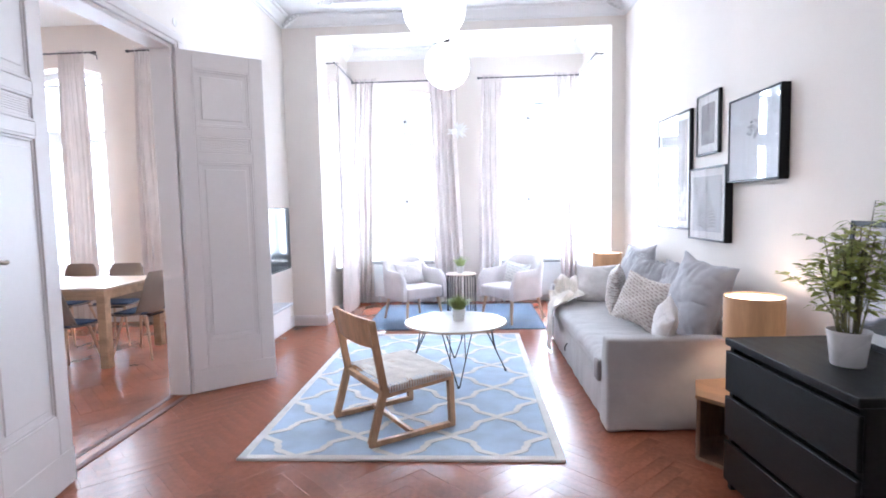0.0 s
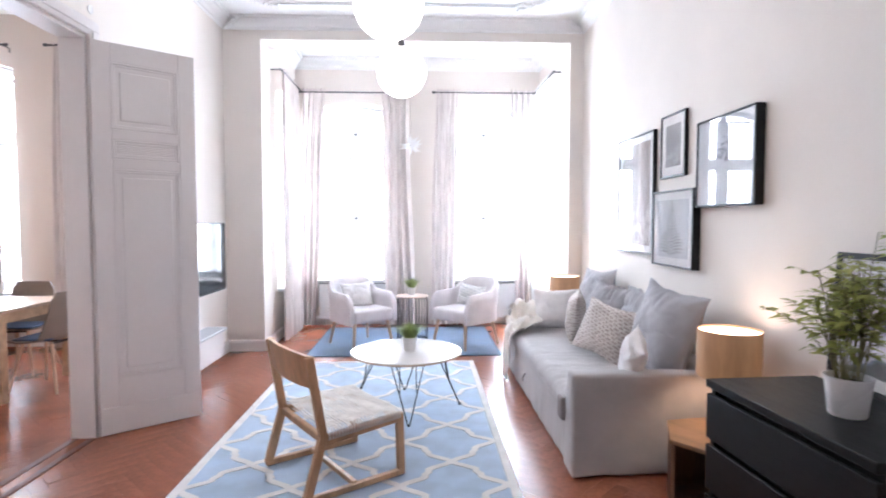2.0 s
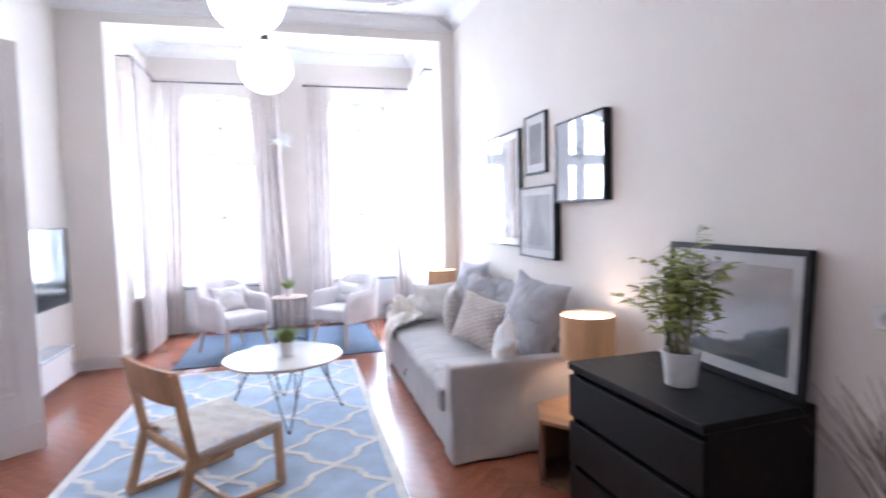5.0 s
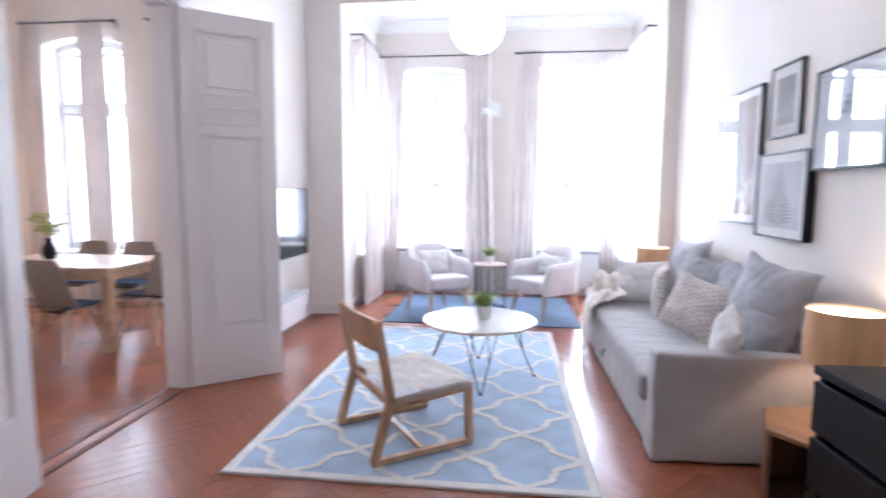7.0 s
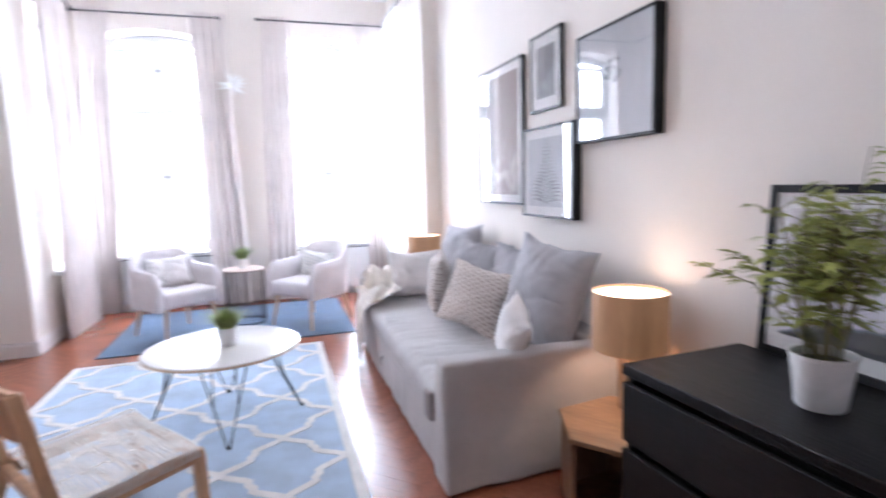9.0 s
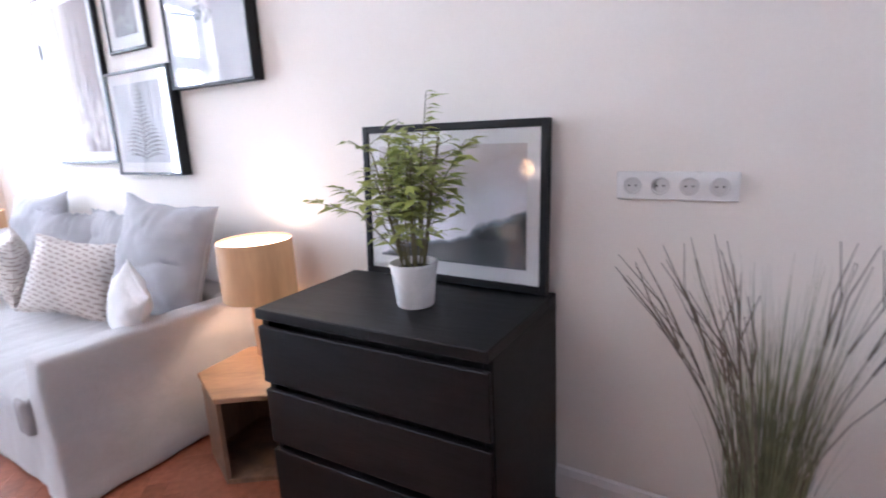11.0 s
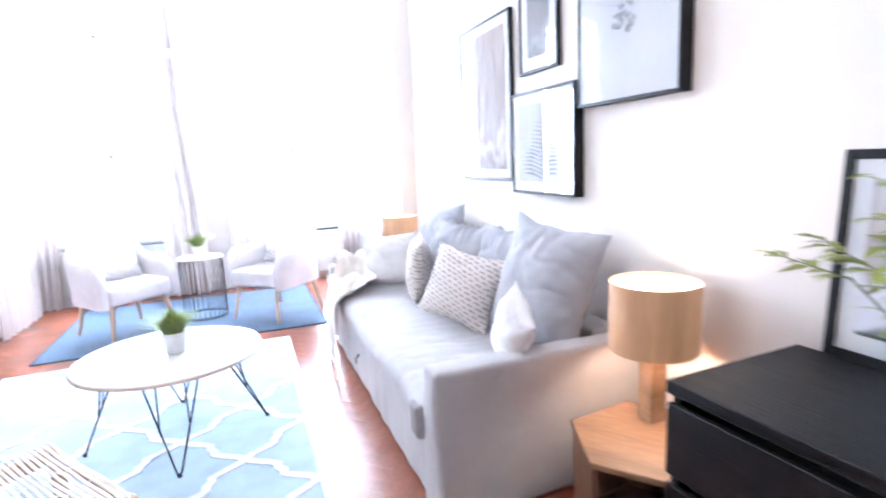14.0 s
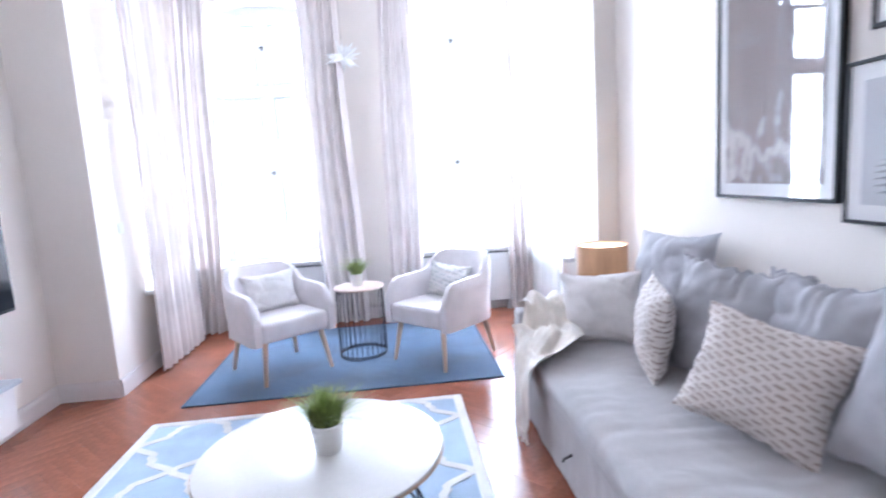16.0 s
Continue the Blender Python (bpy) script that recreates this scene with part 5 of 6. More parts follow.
# the framed photograph that leans on the wall
def photo(name, kind):
    """A monochrome photograph: misty slopes, a leaf, reeds or a figure-like blur, made of noise bands."""
    m = bpy.data.materials.new(name)
    m.use_nodes = True
    nt = m.node_tree
    n, l = nt.nodes.new, nt.links.new
    b = nt.nodes["Principled BSDF"]
    b.inputs["Roughness"].default_value = 0.55
    co, sep, no = n("ShaderNodeTexCoord"), n("ShaderNodeSeparateXYZ"), n("ShaderNodeTexNoise")
    l(co.outputs["Generated"], sep.inputs[0])
    no.inputs["Detail"].default_value = 8
    l(co.outputs["Generated"], no.inputs["Vector"])
    add, ramp = n("ShaderNodeMath"), n("ShaderNodeValToRGB")
    add.operation = "MULTIPLY_ADD"
    l(no.outputs["Fac"], add.inputs[0])
    cut = n("ShaderNodeMath")
    cut.operation = "MULTIPLY"
    cut.inputs[1].default_value = 0.6
    l(add.outputs[0], cut.inputs[0])
    l(cut.outputs[0], ramp.inputs[0])
    l(ramp.outputs[0], b.inputs["Base Color"])
    e = ramp.color_ramp.elements
    tilt = n("ShaderNodeMath")
    tilt.operation = "MULTIPLY_ADD"
    l(sep.outputs["Y"], tilt.inputs[0])
    l(sep.outputs["Z"], tilt.inputs[2])
    l(tilt.outputs[0], add.inputs[2])
    if kind == "mist":
        no.inputs["Scale"].default_value, add.inputs[1].default_value, tilt.inputs[1].default_value = 3.0, 0.30, 0.40
        stops = [(0.0, (0.12, 0.14, 0.16)), (0.36, (0.07, 0.08, 0.085)), (0.54, (0.04, 0.045, 0.045)), (0.575, (0.17, 0.20, 0.25)), (0.60, (0.82, 0.80, 0.85)), (0.76, (0.80, 0.78, 0.83)), (0.90, (0.64, 0.59, 0.61)), (1.08, (0.55, 0.47, 0.465)), (1.22, (0.60, 0.53, 0.52)), (1.5, (0.66, 0.62, 0.63))]
    elif kind == "reeds":
        no.inputs["Scale"].default_value, add.inputs[1].default_value, tilt.inputs[1].default_value = 6.5, 1.1, 0.0
        stops = [(0.0, (0.15, 0.105, 0.09)), (0.55, (0.17, 0.12, 0.105)), (0.72, (0.52, 0.46, 0.44)), (0.86, (0.20, 0.14, 0.125)), (1.2, (0.19, 0.13, 0.115))]
    elif kind == "bird":
        no.inputs["Scale"].default_value, add.inputs[1].default_value, tilt.inputs[1].default_value = 4.0, 1.2, 0.1
        stops = [(0.0, (0.22, 0.22, 0.24)), (0.6, (0.12, 0.12, 0.13)), (0.95, (0.30, 0.30, 0.32)), (1.1, (0.14, 0.14, 0.15))]
    else:
        no.inputs["Scale"].default_value, add.inputs[1].default_value, tilt.inputs[1].default_value = 2.0, 0.5, 0.0
        stops = [(0.0, (0.48, 0.49, 0.52)), (0.6, (0.52, 0.53, 0.56)), (1.0, (0.46, 0.47, 0.50))]
    stops = [(p * 0.6, c) for p, c in stops]
    e[0].position, e[0].color = stops[0][0], (*stops[0][1], 1)
    e[1].position, e[1].color = min(1, stops[-1][0]), (*stops[-1][1], 1)
    for p, c in stops[1:-1]:
        k = e.new(p)
        k.color = (*c, 1)
    return m


def picture(name, label, y0, y1, z0, z1, depth, mat_w, kind, frame_w=0.022, m=None, image=None, frame_mat=BLACK):
    """A framed picture on the wall x = RX, facing -x; y0 < y1. The inner image leaves a card margin of mat_w."""
    p = thing(name, label, "picture", group="framed pictures")
    x1, x0 = -0.003, -depth
    f = frame_w
    w, h = y1 - y0, z1 - z0
    bm = boxes((x0, x1, 0, f, 0, h), (x0, x1, w - f, w, 0, h), (x0, x1, f, w - f, 0, f), (x0, x1, f, w - f, h - f, h), bevel=0.002)
    fr = part("picture_frame", bm, frame_mat, p, "black wooden frame", smooth=False)
    part("card", boxes((x0 + 0.010, x0 + 0.013, f, w - f, f, h - f)), PAPER, p, smooth=False)
    part("backing", boxes((x1 - 0.008, x1 - 0.003, f, w - f, f, h - f)), BLACK, p, smooth=False)
    part("photograph", boxes((x0 + 0.0075, x0 + 0.0095, f + mat_w, w - f - mat_w, f + mat_w, h - f - mat_w)), photo(name + "_print", kind), p, smooth=False)
    if image:
        image(p, x0 + 0.006, w, h)
    part("glass", boxes((x0 + 0.003, x0 + 0.0045, f, w - f, f, h - f)), PICGLASS, fr, smooth=False)
    p.matrix_basis = m if m is not None else pose(RX, y0, z0)
    return p


def fern(p, x, w, h):
    """A wide pale fern frond, printed on the photograph: leaflets that arch outwards from a slim stem."""
    bm = bmesh.new()
    cy = w * 0.5
    tube([(x, cy + 0.01, h * 0.14), (x, cy, h * 0.5), (x, cy - 0.012, h * 0.88)], 0.0016, 5, bm)
    for k in range(18):
        f = k / 17
        z = h * (0.16 + 0.68 * f)
        ln = w * 0.36 * (1 - 0.86 * f) * (0.78 + 0.22 * math.sin(math.pi * min(1, f * 2.2)))
        for s in (-1, 1):
            a = Vector((x, cy + 0.006 * (1 - f), z))
            rows = []
            for i in range(6):
                g = i / 5
                c = a + Vector((0, s * ln * g, ln * (0.42 * g - 0.30 * g * g)))
                half = 0.0080 * (1 - 0.5 * f) * math.sin(math.pi * (0.12 + 0.86 * g)) + 0.0004
                rows.append((bm.verts.new(c + Vector((0, 0, -half))), bm.verts.new(c + Vector((0, 0, half)))))
            for q, r_ in zip(rows, rows[1:]):
                bm.faces.new((q[0], q[1], r_[1], r_[0]))
    part("fern_print", bm, mat("fern_print_ink", (0.30, 0.305, 0.32), 0.7, vary=0.2, scale=30), p, "grey printed fern frond", smooth=False)


def blossom(p, x, w, h):
    bm = bmesh.new()
    rnd = random.Random(4)
    for k in range(26):
        a, r = rnd.uniform(0, 6.28), 0.075 * math.sqrt(rnd.random())
        c = Vector((x, w * 0.50 + r * math.cos(a), h * 0.60 + 0.8 * r * math.sin(a)))
        q = rnd.uniform(0.010, 0.022)
        bm.faces.new([bm.verts.new(c + Vector((0.0002 * k / 26, q * math.cos(t), 0.7 * q * math.sin(t)))) for t in [6.283 * i / 7 + a for i in range(7)]])
    part("flower_print", bm, mat("flower_print_ink", (0.30, 0.31, 0.34), 0.7, vary=0.25, scale=30), p, "grey printed flower head", smooth=False)


picture("framed_picture", "large black-framed photograph of pale reeds on brown", 4.593, 5.34, 1.226, 2.23, 0.035, 0.055, "reeds", 0.016)
picture("framed_picture", "small black-framed dark photograph with white card", 4.09, 4.482, 1.82, 2.29, 0.030, 0.065, "bird", 0.016)
picture("framed_picture", "black deep-framed print of a fern frond", 3.90, 4.537, 1.162, 1.722, 0.060, 0.055, "plain", 0.014, image=fern)
picture("framed_picture", "black deep-framed print of a pale grey flower", 3.235, 3.87, 1.585, 2.14, 0.060, 0.0, "plain", 0.014, image=blossom)
picture("leaning_picture", "black-framed misty mountain photograph leaning on the wall", 1.885, 2.657, 0.782, 1.354, 0.032, 0.05, "mist", 0.026,
        m=pose(1.818, 1.885, 0.785, 0, 3.5, 0))


# ---------- bamboo plant ----------
def bamboo(at, seed):
    p = thing("bamboo_plant", "bushy artificial bamboo plant in a white pot on the dresser", "potted plant", at)
    pot(p, 0.078, 0.145)
    rnd = random.Random(seed)
    stems, lb = bmesh.new(), bmesh.new()

    def leaf_(c, d, ln):
        d = d.normalized()
        side = d.cross(Vector((rnd.uniform(-0.4, 0.4), rnd.uniform(-0.4, 0.4), 1))).normalized() * ln * rnd.uniform(0.15, 0.22)
        up = side.cross(d).normalized() * ln * 0.05
        droop = Vector((0, 0, -0.12 * ln))
        a, b, e = c, c + d * ln * 0.45 + up, c + d * ln + droop
        vs = [lb.verts.new(v) for v in (a, b - side, e, b + side, b - up * 0.6)]
        lb.faces.new((vs[0], vs[4], vs[1]))
        lb.faces.new((vs[4], vs[2], vs[1]))
        lb.faces.new((vs[0], vs[3], vs[4]))
        lb.faces.new((vs[4], vs[3], vs[2]))

    for k in range(17):
        a = k * 2.4 + rnd.uniform(-0.3, 0.3)
        h = rnd.uniform(0.27, 0.45)
        lean = rnd.uniform(0.01, 0.12) * (1.15 - h)
        base = Vector((0.035 * math.cos(a), 0.035 * math.sin(a), 0.12))
        tip = base + Vector((lean * math.cos(a), lean * math.sin(a), h))
        mid = base.lerp(tip, 0.5) + Vector((0, 0, 0.02))
        stem = tube([base, mid, tip], 0.0036, 5, None, 0.6)
        part("stem", stem, CANE, p)
        for j in range(10):
            f = 0.40 + 0.60 * j / 9 if j else rnd.uniform(0.22, 0.45)
            q = base.lerp(tip, f)
            b = rnd.uniform(0, 6.283)
            ln = rnd.uniform(0.04, 0.12) * (1.1 - 0.35 * f)
            e = q + Vector((ln * math.cos(b), ln * math.sin(b), ln * rnd.uniform(-0.1, 0.6)))
            tube([q, e], 0.0014, 4, stems, 0.6)
            for i in range(4):
                c = q.lerp(e, 0.3 + 0.7 * i / 3)
                g = b + rnd.uniform(-1.2, 1.2)
                leaf_(c, Vector((math.cos(g), math.sin(g), rnd.uniform(-0.45, 0.5))), rnd.uniform(0.04, 0.078))
    for ang, ln, rise in ((104, 0.33, 0.20), (96, 0.25, 0.24), (215, 0.08, 0.40), (-75, 0.17, 0.38), (-50, 0.05, 0.53)):
        a = radians(ang)
        base = Vector((0.02 * math.cos(a), 0.02 * math.sin(a), 0.14))
        tip = base + Vector((ln * math.cos(a), ln * math.sin(a), rise))
        mid = base.lerp(tip, 0.5) + Vector((0, 0, 0.06))
        tube([base, mid, tip], 0.0028, 5, stems, 0.5)
        for j in range(16):
            c = mid.lerp(tip, j / 15)
            g = a + rnd.choice((-1, 1)) * rnd.uniform(0.3, 0.9)
            leaf_(c, Vector((math.cos(g), math.sin(g), rnd.uniform(-0.2, 0.35))), rnd.uniform(0.05, 0.085))
    tagged(part("twig_growth", stems, CANE, p, "thin green-brown side twigs"), kind="stuff")
    tagged(part("foliage", lb, LEAF, p, "many narrow green leaves", smooth=False), kind="stuff")
    return p


bamboo((1.545, 2.235, DZ + 0.001), 9)

# ---------- television and shelf ----------
tv = thing("television", "black flat-screen television mounted on the wall", "television")
part("housing", boxes((-2.135, -2.085, 4.86, 6.085, 0.79, 1.485), bevel=0.006), BLACK, tv, smooth=False)
part("screen", boxes((-2.0845, -2.081, 4.872, 6.073, 0.81, 1.475)), SCREEN, tv, "glossy dark screen", smooth=False)
part("wall_bracket", boxes((LX, -2.1355, 5.30, 5.65, 0.95, 1.32), bevel=0.004), STEEL, tv, smooth=False)
shelf = thing("wall_shelf", "low white wall shelf with a grey top under the television", "shelf")
part("shelf_board", boxes((LX + 0.019, -2.03, 4.75, 5.95, 0.385, 0.412), bevel=0.003), GREYS, shelf, "grey laminate top", smooth=False)
part("shelf_body", boxes((LX + 0.019, -2.06, 4.78, 5.92, 0.13, 0.384), bevel=0.003), TRIM, shelf, smooth=False)

# ---------- pendant lamps ----------
def pendant(at, r):
    p = thing("pendant_lamp", "white opal glass globe pendant lamp", "pendant lamp", at, group="globe pendants")
    prof = [(0.0 if k in (0, 24) else r * math.sin(math.pi * k / 24), -r * math.cos(math.pi * k / 24)) for k in range(25)]
    part("globe", lathe(prof, 48), GLOBE, p, "glowing white opal globe")
    part("socket", lathe([(0, r - 0.004), (0.022, r - 0.004), (0.022, r + 0.035), (0.010, r + 0.05), (0, r + 0.05)], 20), ROD, p)
    part("cord", tube([(0, 0, r + 0.045), (0, 0, CZ - at[2] - 0.03)], 0.003, 6), CERAMIC, p)
    part("canopy", lathe([(0, CZ - at[2] - 0.035), (0.045, CZ - at[2] - 0.03), (0.05, CZ - at[2] - 0.001), (0, CZ - at[2] - 0.001)], 24), CERAMIC, p)
    return p


pendant((-0.142, 3.876, 2.452), 0.157)
pendant((-0.172, 3.06, 2.56), 0.172)

# paper star in the bay
star = thing("paper_star", "white folded paper star hanging between the bay windows", "ornament", (-0.18, 8.0, 2.57))
rnd = random.Random(2)
bm = bmesh.new()
for k in range(20):
    d = Vector((rnd.uniform(-1, 1), rnd.uniform(-0.5, 0.5), rnd.uniform(-1, 1))).normalized()
    u = d.orthogonal().normalized() * 0.034
    w = d.cross(u)
    b = [bm.verts.new(d * 0.02 + q) for q in (u, w, -u, -w)]
    t = bm.verts.new(d * rnd.uniform(0.13, 0.19))
    for i in range(4):
        bm.faces.new((b[i], b[(i + 1) % 4], t))
part("star", bm, mat("star_paper", (0.88, 0.88, 0.87), 0.7, vary=0.02, bump=0.05), star, smooth=False)
part("thread", tube([(0, 0, 0.0), (0, 0, BCZ - 2.571)], 0.0012, 5), ROD, star)

# ---------- radiators under the bay windows ----------
def radiator(x):
    r = thing("radiator", "white flat panel radiator under the bay window", "radiator", (x, BY - 0.075, 0), group="radiators")
    part("front_panel", boxes((-0.49, 0.49, -0.052, -0.040, 0.10, 0.60), bevel=0.005), FRAME_W, r, smooth=False)
    part("rear_panel", boxes((-0.49, 0.49, 0.040, 0.050, 0.10, 0.60), bevel=0.004), FRAME_W, r, smooth=False)
    for s_ in (-1, 1):
        part("end_cap", boxes((s_ * 0.491 - 0.005, s_ * 0.491 + 0.005, -0.045, 0.045, 0.10, 0.60), bevel=0.002), FRAME_W, r, smooth=False)
    part("pipe", tube([(-0.48, 0, 0.13), (0.48, 0, 0.13)], 0.014, 8), FRAME_W, r)
    part("pipe", tube([(-0.48, 0, 0.57), (0.48, 0, 0.57)], 0.014, 8), FRAME_W, r)
    for px in (-0.42, 0.42):
        part("foot", boxes((px - 0.015, px + 0.015, -0.03, 0.03, 0, 0.105)), FRAME_W, r, smooth=False)
    part("top_grille", boxes((-0.50, 0.50, -0.055, 0.055, 0.605, 0.612)), ROD, r, "dark grey top grille", smooth=False)


radiator(-1.01)
radiator(0.91)


# ---------- switches ----------
SOCKETW = mat("socket_well_plastic", (0.63, 0.61, 0.60), 0.35, vary=0.02, bump=0.0)


def plate(name, label, m, n_, sockets):
    p = thing(name, label, "socket" if sockets else "light switch")
    p.matrix_basis = m
    part("cover_plate", boxes((-0.041 * n_, 0.041 * n_, -0.010, -0.001, -0.041, 0.041), bevel=0.003), CERAMIC, p, smooth=False)
    for k in range(n_):
        x = (k - (n_ - 1) / 2) * 0.078
        if sockets:
            o = part("socket_well", lathe([(0.026, 0.0005), (0.026, 0.005), (0.0225, 0.005), (0.021, 0.0008), (0, 0.0006)], 24), SOCKETW, p)
            o.matrix_basis = pose(x, -0.010, 0, 90, 0, 0)
            for s in (-1, 1):
                h_ = part("pin_hole", lathe([(0, 0.001), (0.003, 0.001)], 10), DARKGAP, p)
                h_.matrix_basis = pose(x + s * 0.0095, -0.0108, 0, 90, 0, 0)
        else:
            part("rocker", boxes((x - 0.028, x + 0.028, -0.014, -0.0105, -0.028, 0.028), bevel=0.002), CERAMIC, p, smooth=False)


plate("wall_socket", "white strip of four wall sockets on the off-white wall", pose(RX, 1.517, 1.148, 0, 0, -90), 4, True)
plate("light_switch", "white light switch on the bay's side wall", pose(BL, 6.92, 1.185, 0, 0, 90), 1, False)
disc = thing("wall_disc", "small white round cover on the wall", "wall cover", (LX, 4.16, 2.93))
part("disc", lathe([(0, 0.0), (0.03, 0.0), (0.03, 0.006), (0, 0.009)], 20), CERAMIC, disc).matrix_basis = pose(0, 0, 0, 0, 90, 0)

# ---------- tall grass plant beside the dresser ----------
tall = thing("tall_grass_plant", "tall dry green ornamental grass in a white floor pot", "potted plant", (1.61, 1.23, 0))
part("pot", lathe([(0, 0.0), (0.10, 0.0), (0.105, 0.01), (0.135, 0.28), (0.138, 0.30), (0.125, 0.30), (0.12, 0.26), (0, 0.26)], 36), CERAMIC, tall, "white floor pot")
rnd = random.Random(12)
DRYGRASS = mat("dry_grass_blade", (0.20, 0.21, 0.115), 0.6, vary=0.2, scale=20, bump=0.05, random=0.4)
bm, hb = bmesh.new(), bmesh.new()
for k in range(420):
    a, q = rnd.uniform(0, 6.283), rnd.random() ** 0.6
    base = Vector((0.09 * q * math.cos(a), 0.09 * q * math.sin(a), 0.265))
    a += rnd.uniform(-0.6, 0.6)
    ln, lean = rnd.uniform(0.30, 0.78), 0.30 * q * rnd.uniform(0.3, 1.1)
    d = Vector((math.cos(a), math.sin(a), 0))
    if base.x + d.x * ln * lean > 0.17:
        d.x *= 0.25
    side = Vector((-d.y, d.x, 0)).normalized() * rnd.uniform(0.0016, 0.0030)
    prev = None
    for i in range(6):
        f = i / 5
        c = base + d * ln * lean * (0.2 * f + 0.8 * f * f) + Vector((0, 0, ln * (f - 0.30 * lean * f * f)))
        w = side * (1 - 0.92 * f)
        row = (bm.verts.new(c - w), bm.verts.new(c + w))
        if prev:
            bm.faces.new((prev[0], prev[1], row[1], row[0]))
        prev = row
for k in range(26):
    a = radians(rnd.uniform(40, 320))
    p = [Vector((0.05 * math.cos(a), 0.05 * math.sin(a), 0.27))]
    lean = rnd.uniform(0.05, 0.42)
    for i in range(7):
        p.append(p[-1] + Vector((0.11 * lean * math.cos(a) * (0.3 + 0.25 * i) + rnd.uniform(-0.006, 0.006), 0.11 * lean * math.sin(a) * (0.3 + 0.25 * i), 0.108 - 0.03 * lean * i / 3)))
    tube(p, 0.0022, 5, hb, 0.4)
    tube([p[-3], p[-2] + Vector((rnd.uniform(-0.01, 0.01), rnd.uniform(-0.02, 0.02), 0.02)), p[-1] + Vector((rnd.uniform(-0.02, 0.02), rnd.uniform(-0.05, 0.05), 0.05))], 0.0030, 5, hb, 0.3)
tagged(part("grass", bm, DRYGRASS, tall, "dense grey-green grass blades"), kind="stuff")
tagged(part("dry_stalks", hb, TWIG, tall, "thin bare grey-brown stalks"), kind="stuff")


# ---------- dining room ----------
dt = thing("dining_table", "light oak rectangular dining table with square legs", "table", (0, 0, 0))
TX0, TX1, TY0, TY1 = -4.95, -3.43, 4.79, 5.74
part("tabletop", boxes((TX0, TX1, TY0, TY1, 0.742, 0.77), bevel=0.004), mat("pale_table_top", (0.62, 0.44, 0.32), 0.3, vary=0.1, scale=3, bump=0.06, stretch=(0.5, 4, 4)), dt, smooth=False)
part("apron", boxes((TX0 + 0.09, TX1 - 0.09, TY0 + 0.02, TY0 + 0.04, 0.655, 0.7415)), OAKX, dt, smooth=False)
part("apron", boxes((TX0 + 0.09, TX1 - 0.09, TY1 - 0.04, TY1 - 0.02, 0.655, 0.7415)), OAKX, dt, smooth=False)
part("apron", boxes((TX0 + 0.02, TX0 + 0.04, TY0 + 0.09, TY1 - 0.09, 0.655, 0.7415)), OAKX, dt, smooth=False)
part("apron", boxes((TX1 - 0.04, TX1 - 0.02, TY0 + 0.09, TY1 - 0.09, 0.655, 0.7415)), OAKX, dt, smooth=False)
for x in (TX0, TX1 - 0.085):
    for y in (TY0, TY1 - 0.085):
        part("leg", boxes((x, x + 0.085, y, y + 0.085, 0, 0.7415), bevel=0.004), OAKX, dt, smooth=False)


def dining_chair(label):
    c = thing("dining_chair", label, "chair", group="chairs round the dining table")

    def shell(side):
        def at(u, v):
            q = 2 * u - 1
            if v < 0.45:
                f = v / 0.45
                y, z = -0.22 + 0.36 * f, 0.455 - 0.025 * math.sin(math.pi * f) + 0.035 * q * q * f
                w = 0.215 + 0.01 * math.sin(math.pi * f)
            else:
                f = (v - 0.45) / 0.55
                y, z = 0.14 + 0.10 * math.sin(f * 1.4) * 0.9, 0.455 + 0.425 * f ** 1.15
                w = 0.222 * (1 - 0.20 * f ** 2.5)
                y -= 0.075 * q * q * (1 - f * 0.6)
            if v > 0.93:
                w *= 1 - 2.2 * (v - 0.93)
            return (q * w, y + side * (0.006 if v > 0.45 else 0), z + side * (0.0 if v > 0.45 else -0.006))
        return at
    bm = grid_mesh(16, 28, shell(-1))
    grid_mesh(16, 28, shell(1), bm)
    bmesh.ops.bridge_loops(bm, edges=[e for e in bm.edges if e.is_boundary])
    part("seat_shell", bm, PLASTIC, c, "taupe moulded plastic shell")
    part("seat_pad", soft_box(-0.19, 0.19, -0.19, 0.13, 0.455, 0.475, 0.009, 0.002, 2, 4), NAVY, c, "dark blue seat pad")
    for sx in (-1, 1):
        for y, o in ((-0.14, -0.08), (0.12, 0.10)):
            part("leg", tube([(sx * 0.13, y, 0.425), (sx * 0.21, y + o, 0.0)], 0.015, 10, taper=0.6), BEECH, c)
    part("leg_frame", boxes((-0.14, 0.14, -0.15, -0.13, 0.415, 0.43), (-0.14, 0.14, 0.11, 0.13, 0.415, 0.43), (-0.01, 0.01, -0.13, 0.11, 0.415, 0.43)), STEEL, c, smooth=False)
    return c


dc = dining_chair("taupe plastic dining chair with wooden legs at the oak table")
dc.matrix_basis = pose(-4.02, 5.86, 0, 0, 0, 4)
copy_thing(dc, pose(-4.62, 5.88, 0, 0, 0, -3))
copy_thing(dc, pose(-3.38, 5.30, 0, 0, 0, -95))
copy_thing(dc, pose(-3.74, 4.66, 0, 0, 0, 172))
copy_thing(dc, pose(-4.40, 4.60, 0, 0, 0, 184))
dp = thing("flower_vase", "dark vase with leafy green stems on the dining table", "vase", (-4.46, 5.30, 0.7705))
part("vessel", lathe([(0, 0), (0.045, 0), (0.07, 0.05), (0.065, 0.11), (0.035, 0.17), (0.04, 0.21), (0.033, 0.21), (0, 0.18)], 24), BLACK, dp)
bm, sb = bmesh.new(), bmesh.new()
rnd = random.Random(31)
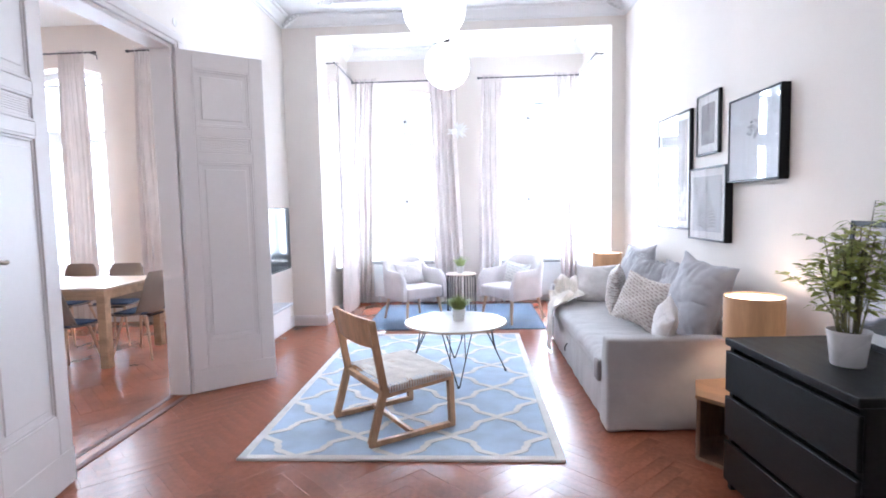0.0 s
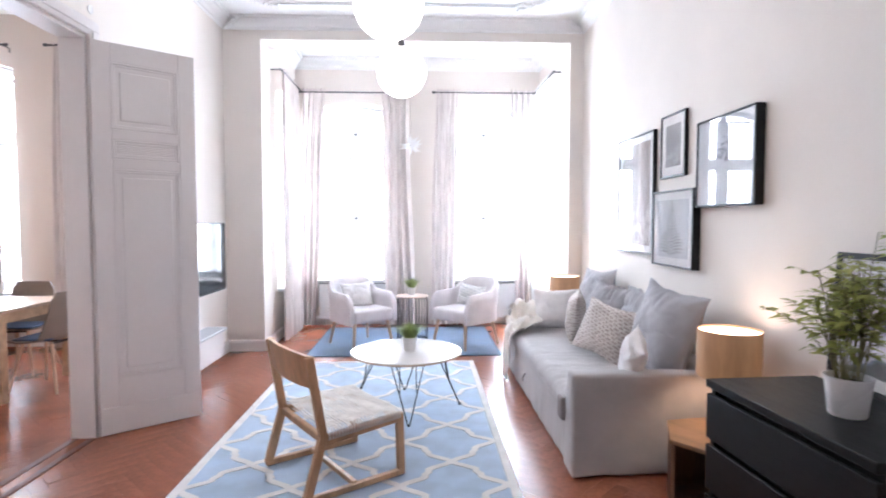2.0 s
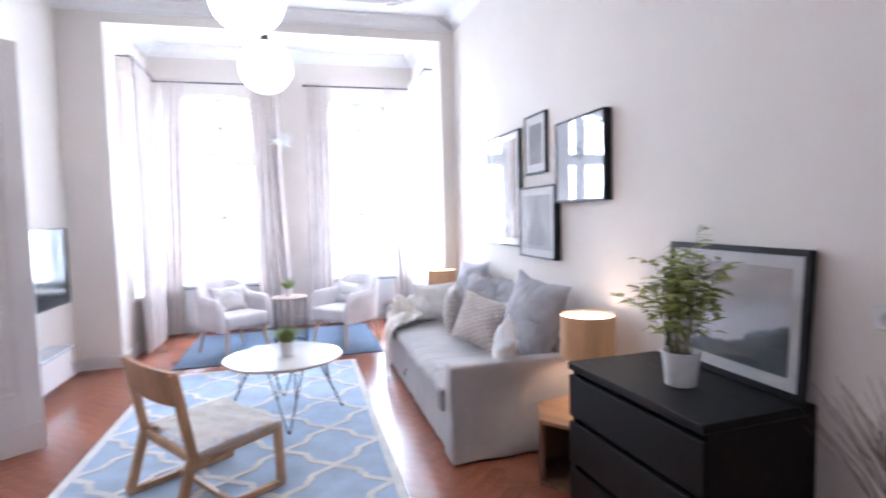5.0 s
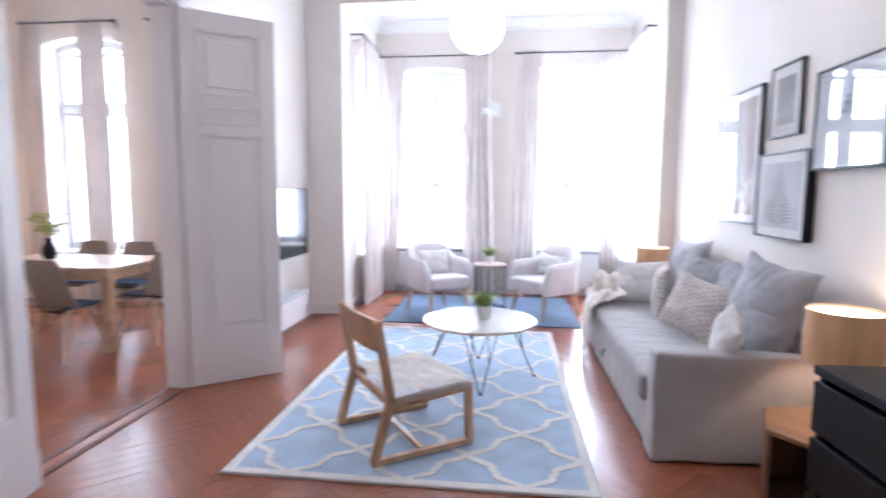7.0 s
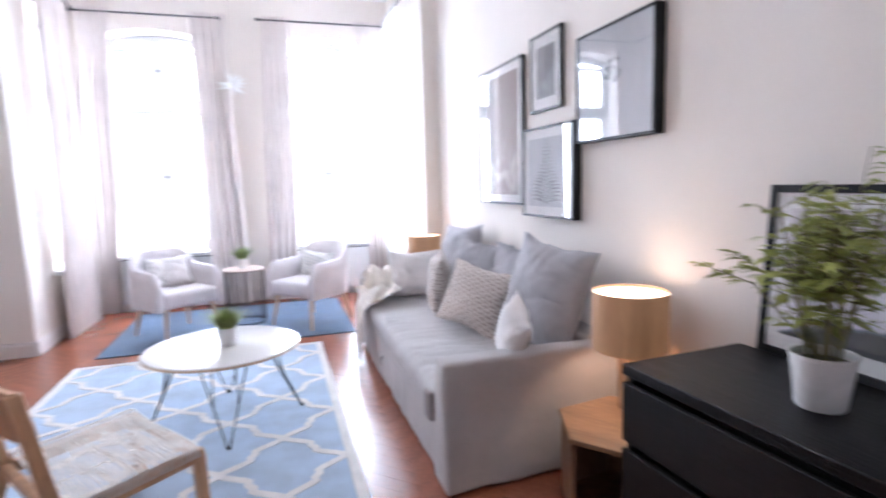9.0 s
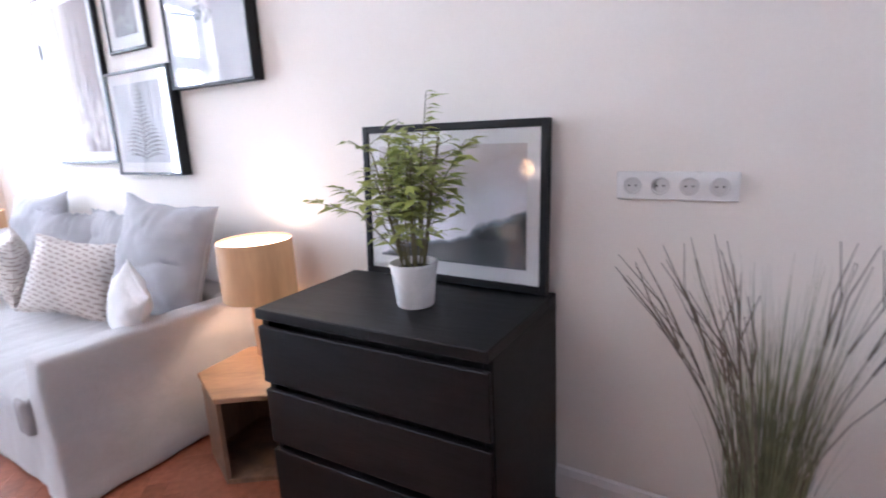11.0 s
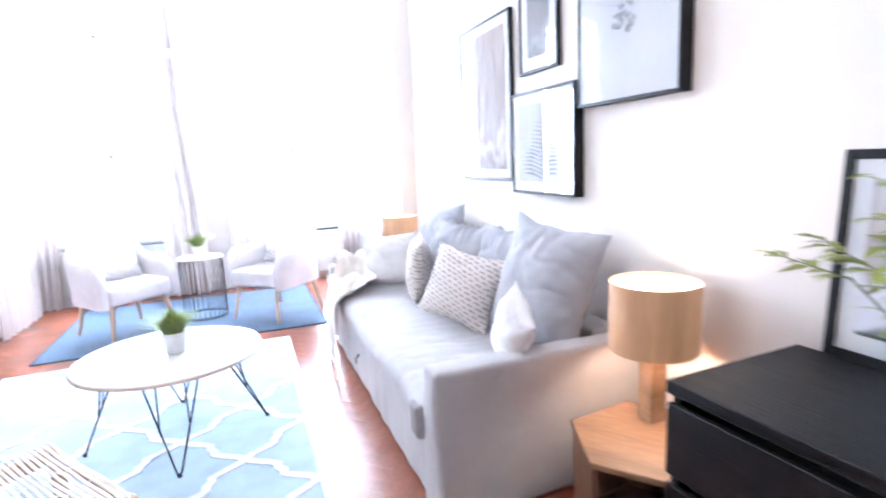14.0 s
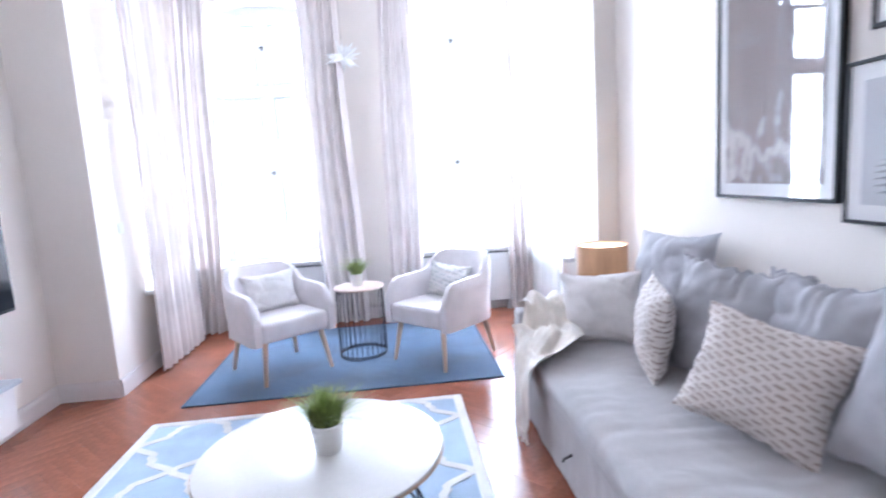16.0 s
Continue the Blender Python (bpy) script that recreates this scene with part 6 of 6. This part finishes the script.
for k in range(9):
    a = rnd.uniform(0, 6.28)
    p0 = Vector((0, 0, 0.18))
    p1 = p0 + Vector((0.13 * math.cos(a), 0.13 * math.sin(a), rnd.uniform(0.14, 0.30)))
    tube([p0, p0.lerp(p1, 0.5) + Vector((0, 0, 0.04)), p1], 0.0025, 5, sb)
    for j in range(14):
        c = p0.lerp(p1, 0.35 + 0.65 * j / 13)
        g = rnd.uniform(0, 6.28)
        d = Vector((math.cos(g), math.sin(g), rnd.uniform(-0.2, 0.5))).normalized()
        s = d.orthogonal().normalized() * 0.016
        ln = rnd.uniform(0.05, 0.08)
        bm.faces.new([bm.verts.new(q) for q in (c, c + d * ln * 0.5 - s, c + d * ln, c + d * ln * 0.5 + s)])
tagged(part("stem_growth", sb, CANE, dp), kind="stuff")
tagged(part("foliage", bm, LEAF, dp, smooth=False), kind="stuff")

# a lit floor lamp deep in the dining room
fl = thing("floor_lamp", "lit floor lamp with a warm fabric drum shade", "floor lamp", (-5.95, 5.56, 0))
part("base", lathe([(0, 0), (0.14, 0), (0.14, 0.012), (0.03, 0.022), (0, 0.022)], 32), STEEL, fl)
part("pole", tube([(0, 0, 0.02), (0, 0, 1.38)], 0.011, 10), STEEL, fl)
part("shade", lathe([(0.15, 1.33), (0.12, 1.60), (0.116, 1.60), (0.146, 1.33), (0.15, 1.33)], 40), mat("lit_lamp_fabric", (0.8, 0.66, 0.5), 0.9, vary=0.03, glow=(1.0, 0.58, 0.26, 7.0)), fl, "glowing warm fabric shade")
part("bulb", lathe([(0, 1.38), (0.02, 1.40), (0.034, 1.45), (0.02, 1.485), (0, 1.49)], 16), mat("lamp_glass", (0.9, 0.85, 0.8), 0.4, vary=0.01, bump=0.0, glow=(1.0, 0.75, 0.45, 20.0)), fl, "glowing bulb")

# ---------- bent glass console by the left wall ----------
gc = thing("glass_console", "bent clear glass console table with dark green edges", "console table")


def bent():
    pts = []
    for k in range(7):
        t = math.pi / 2 * k / 6
        pts.append((1.93 - 0.03 + 0.03 * math.cos(t), 0.72 + 0.03 * math.sin(t)))
    return pts


prof = [(1.93, 0.0)] + bent() + [(0.53, 0.75)] + [(0.50, 0.72)] + [(0.50, 0.0)]
bm = bmesh.new()
inner = [(min(max(y, 0.512), 1.918), z - (0.012 if 0.7 < z else 0)) for y, z in prof]
sides = [[bm.verts.new((x, y, z)) for y, z in line] for line in (prof, inner) for x in (-2.42, -1.95)]
for i in range(len(prof) - 1):
    bm.faces.new((sides[0][i], sides[0][i + 1], sides[1][i + 1], sides[1][i]))
    bm.faces.new((sides[2][i], sides[3][i], sides[3][i + 1], sides[2][i + 1]))
part("glass_sheet", bm, TABLEGLASS, gc)
bm = bmesh.new()
for x in (-1.949, -2.421):
    tube([(x, y, z) for y, z in [(min(max(y, 0.506), 1.924), z - (0.006 if z > 0.7 else 0)) for y, z in prof]], 0.005, 6, bm)
part("glass_edge", bm, GEDGE, gc, "dark green glass edge")
wf = thing("leaning_board", "white board with a black lower band leaning on the recess wall", "board")
part("board", boxes((-0.52, 0.0, -0.010, 0.010, 0.13, 0.66), bevel=0.003), PAPER, wf, smooth=False)
part("lower_band", boxes((-0.52, 0.004, -0.012, 0.012, 0.0, 0.1295), bevel=0.003), BLACK, wf, "black lower band", smooth=False)
wf.matrix_basis = pose(-2.345, 1.905, 0.755, -13, -15, -8)

# ---------- herringbone parquet ----------
PW, PL = 0.085, 0.51
shared = []
for k in range(4):
    r = random.Random(40 + k)
    bm = bmesh.new()
    box(bm, -PL / 2 + 0.00025, PL / 2 - 0.00025, -PW / 2 + 0.00025, PW / 2 - 0.00025, -0.012, 0.0, bevel=0.0006)
    tilt = r.uniform(-0.0006, 0.0006)
    for v in bm.verts:
        v.co.z += tilt * v.co.y / PW + r.uniform(-0.0002, 0.0002)
    me = finish(bm, "plank", FLOORB)
    shared.append(me)


def herringbone(x0, x1, y0, y1):
    """Centres and turns of the planks that cover a stretch of floor."""
    out = []
    c = math.sqrt(0.5)
    n_ = int(round(PL / PW))
    span = int((x1 - x0 + y1 - y0) / PW) + 4
    for i in range(-span, span):
        for j in range(-span // n_ - 2, span // n_ + 3):
            for vert in (0, 1):
                if vert:
                    u, v = (i + 0.5) * PW + 0.0, (j * 2 * n_ + i + n_ / 2 + 0.0) * PW
                else:
                    u, v = (i + n_ / 2 + 0.0 + j * 2 * n_ * 0 + 1) * PW, (i + 0.5 + 2 * n_ * j) * PW
                x, y = x0 + c * (u - v), y0 + c * (u + v)
                if x0 < x < x1 and y0 < y < y1:
                    out.append((x, y, 45 + 90 * vert))
    return out


verts, faces = [], []
near = 0
rnd = random.Random(77)
for x, y, a in herringbone(DXL, RX, NEAR, BY):
    k = rnd.randrange(4)
    m = pose(x, y, rnd.uniform(-0.0006, 0.0004), 0, 0, a)
    if y > PY + 0.3 and (x < BL - 0.3 or x > BR + 0.3) and x > LX:
        continue
    if x < LX and (y > DY + 0.3 or (y < 2.25 and x < -3.9)):
        continue
    if near < 290 and 2.2 < y < 6.6 and (LX + 0.1 < x < RX0 - 0.1 or (0.50 < x < 0.95)):
        ob = new("plank", shared[k])
        ob.matrix_basis = m
        ob.parent = floor_ob
        near += 1
    else:
        at0 = len(verts)
        verts += [m @ v.co for v in shared[k].vertices]
        faces += [[at0 + i for i in p.vertices] for p in shared[k].polygons]
me = bpy.data.meshes.new("parquet_field")
me.from_pydata(verts, [], faces)
me.materials.append(FLOORB)
field = new("parquet_field", me)
field.parent = floor_ob
tagged(field, "red-brown glossy herringbone parquet planks", kind="stuff")
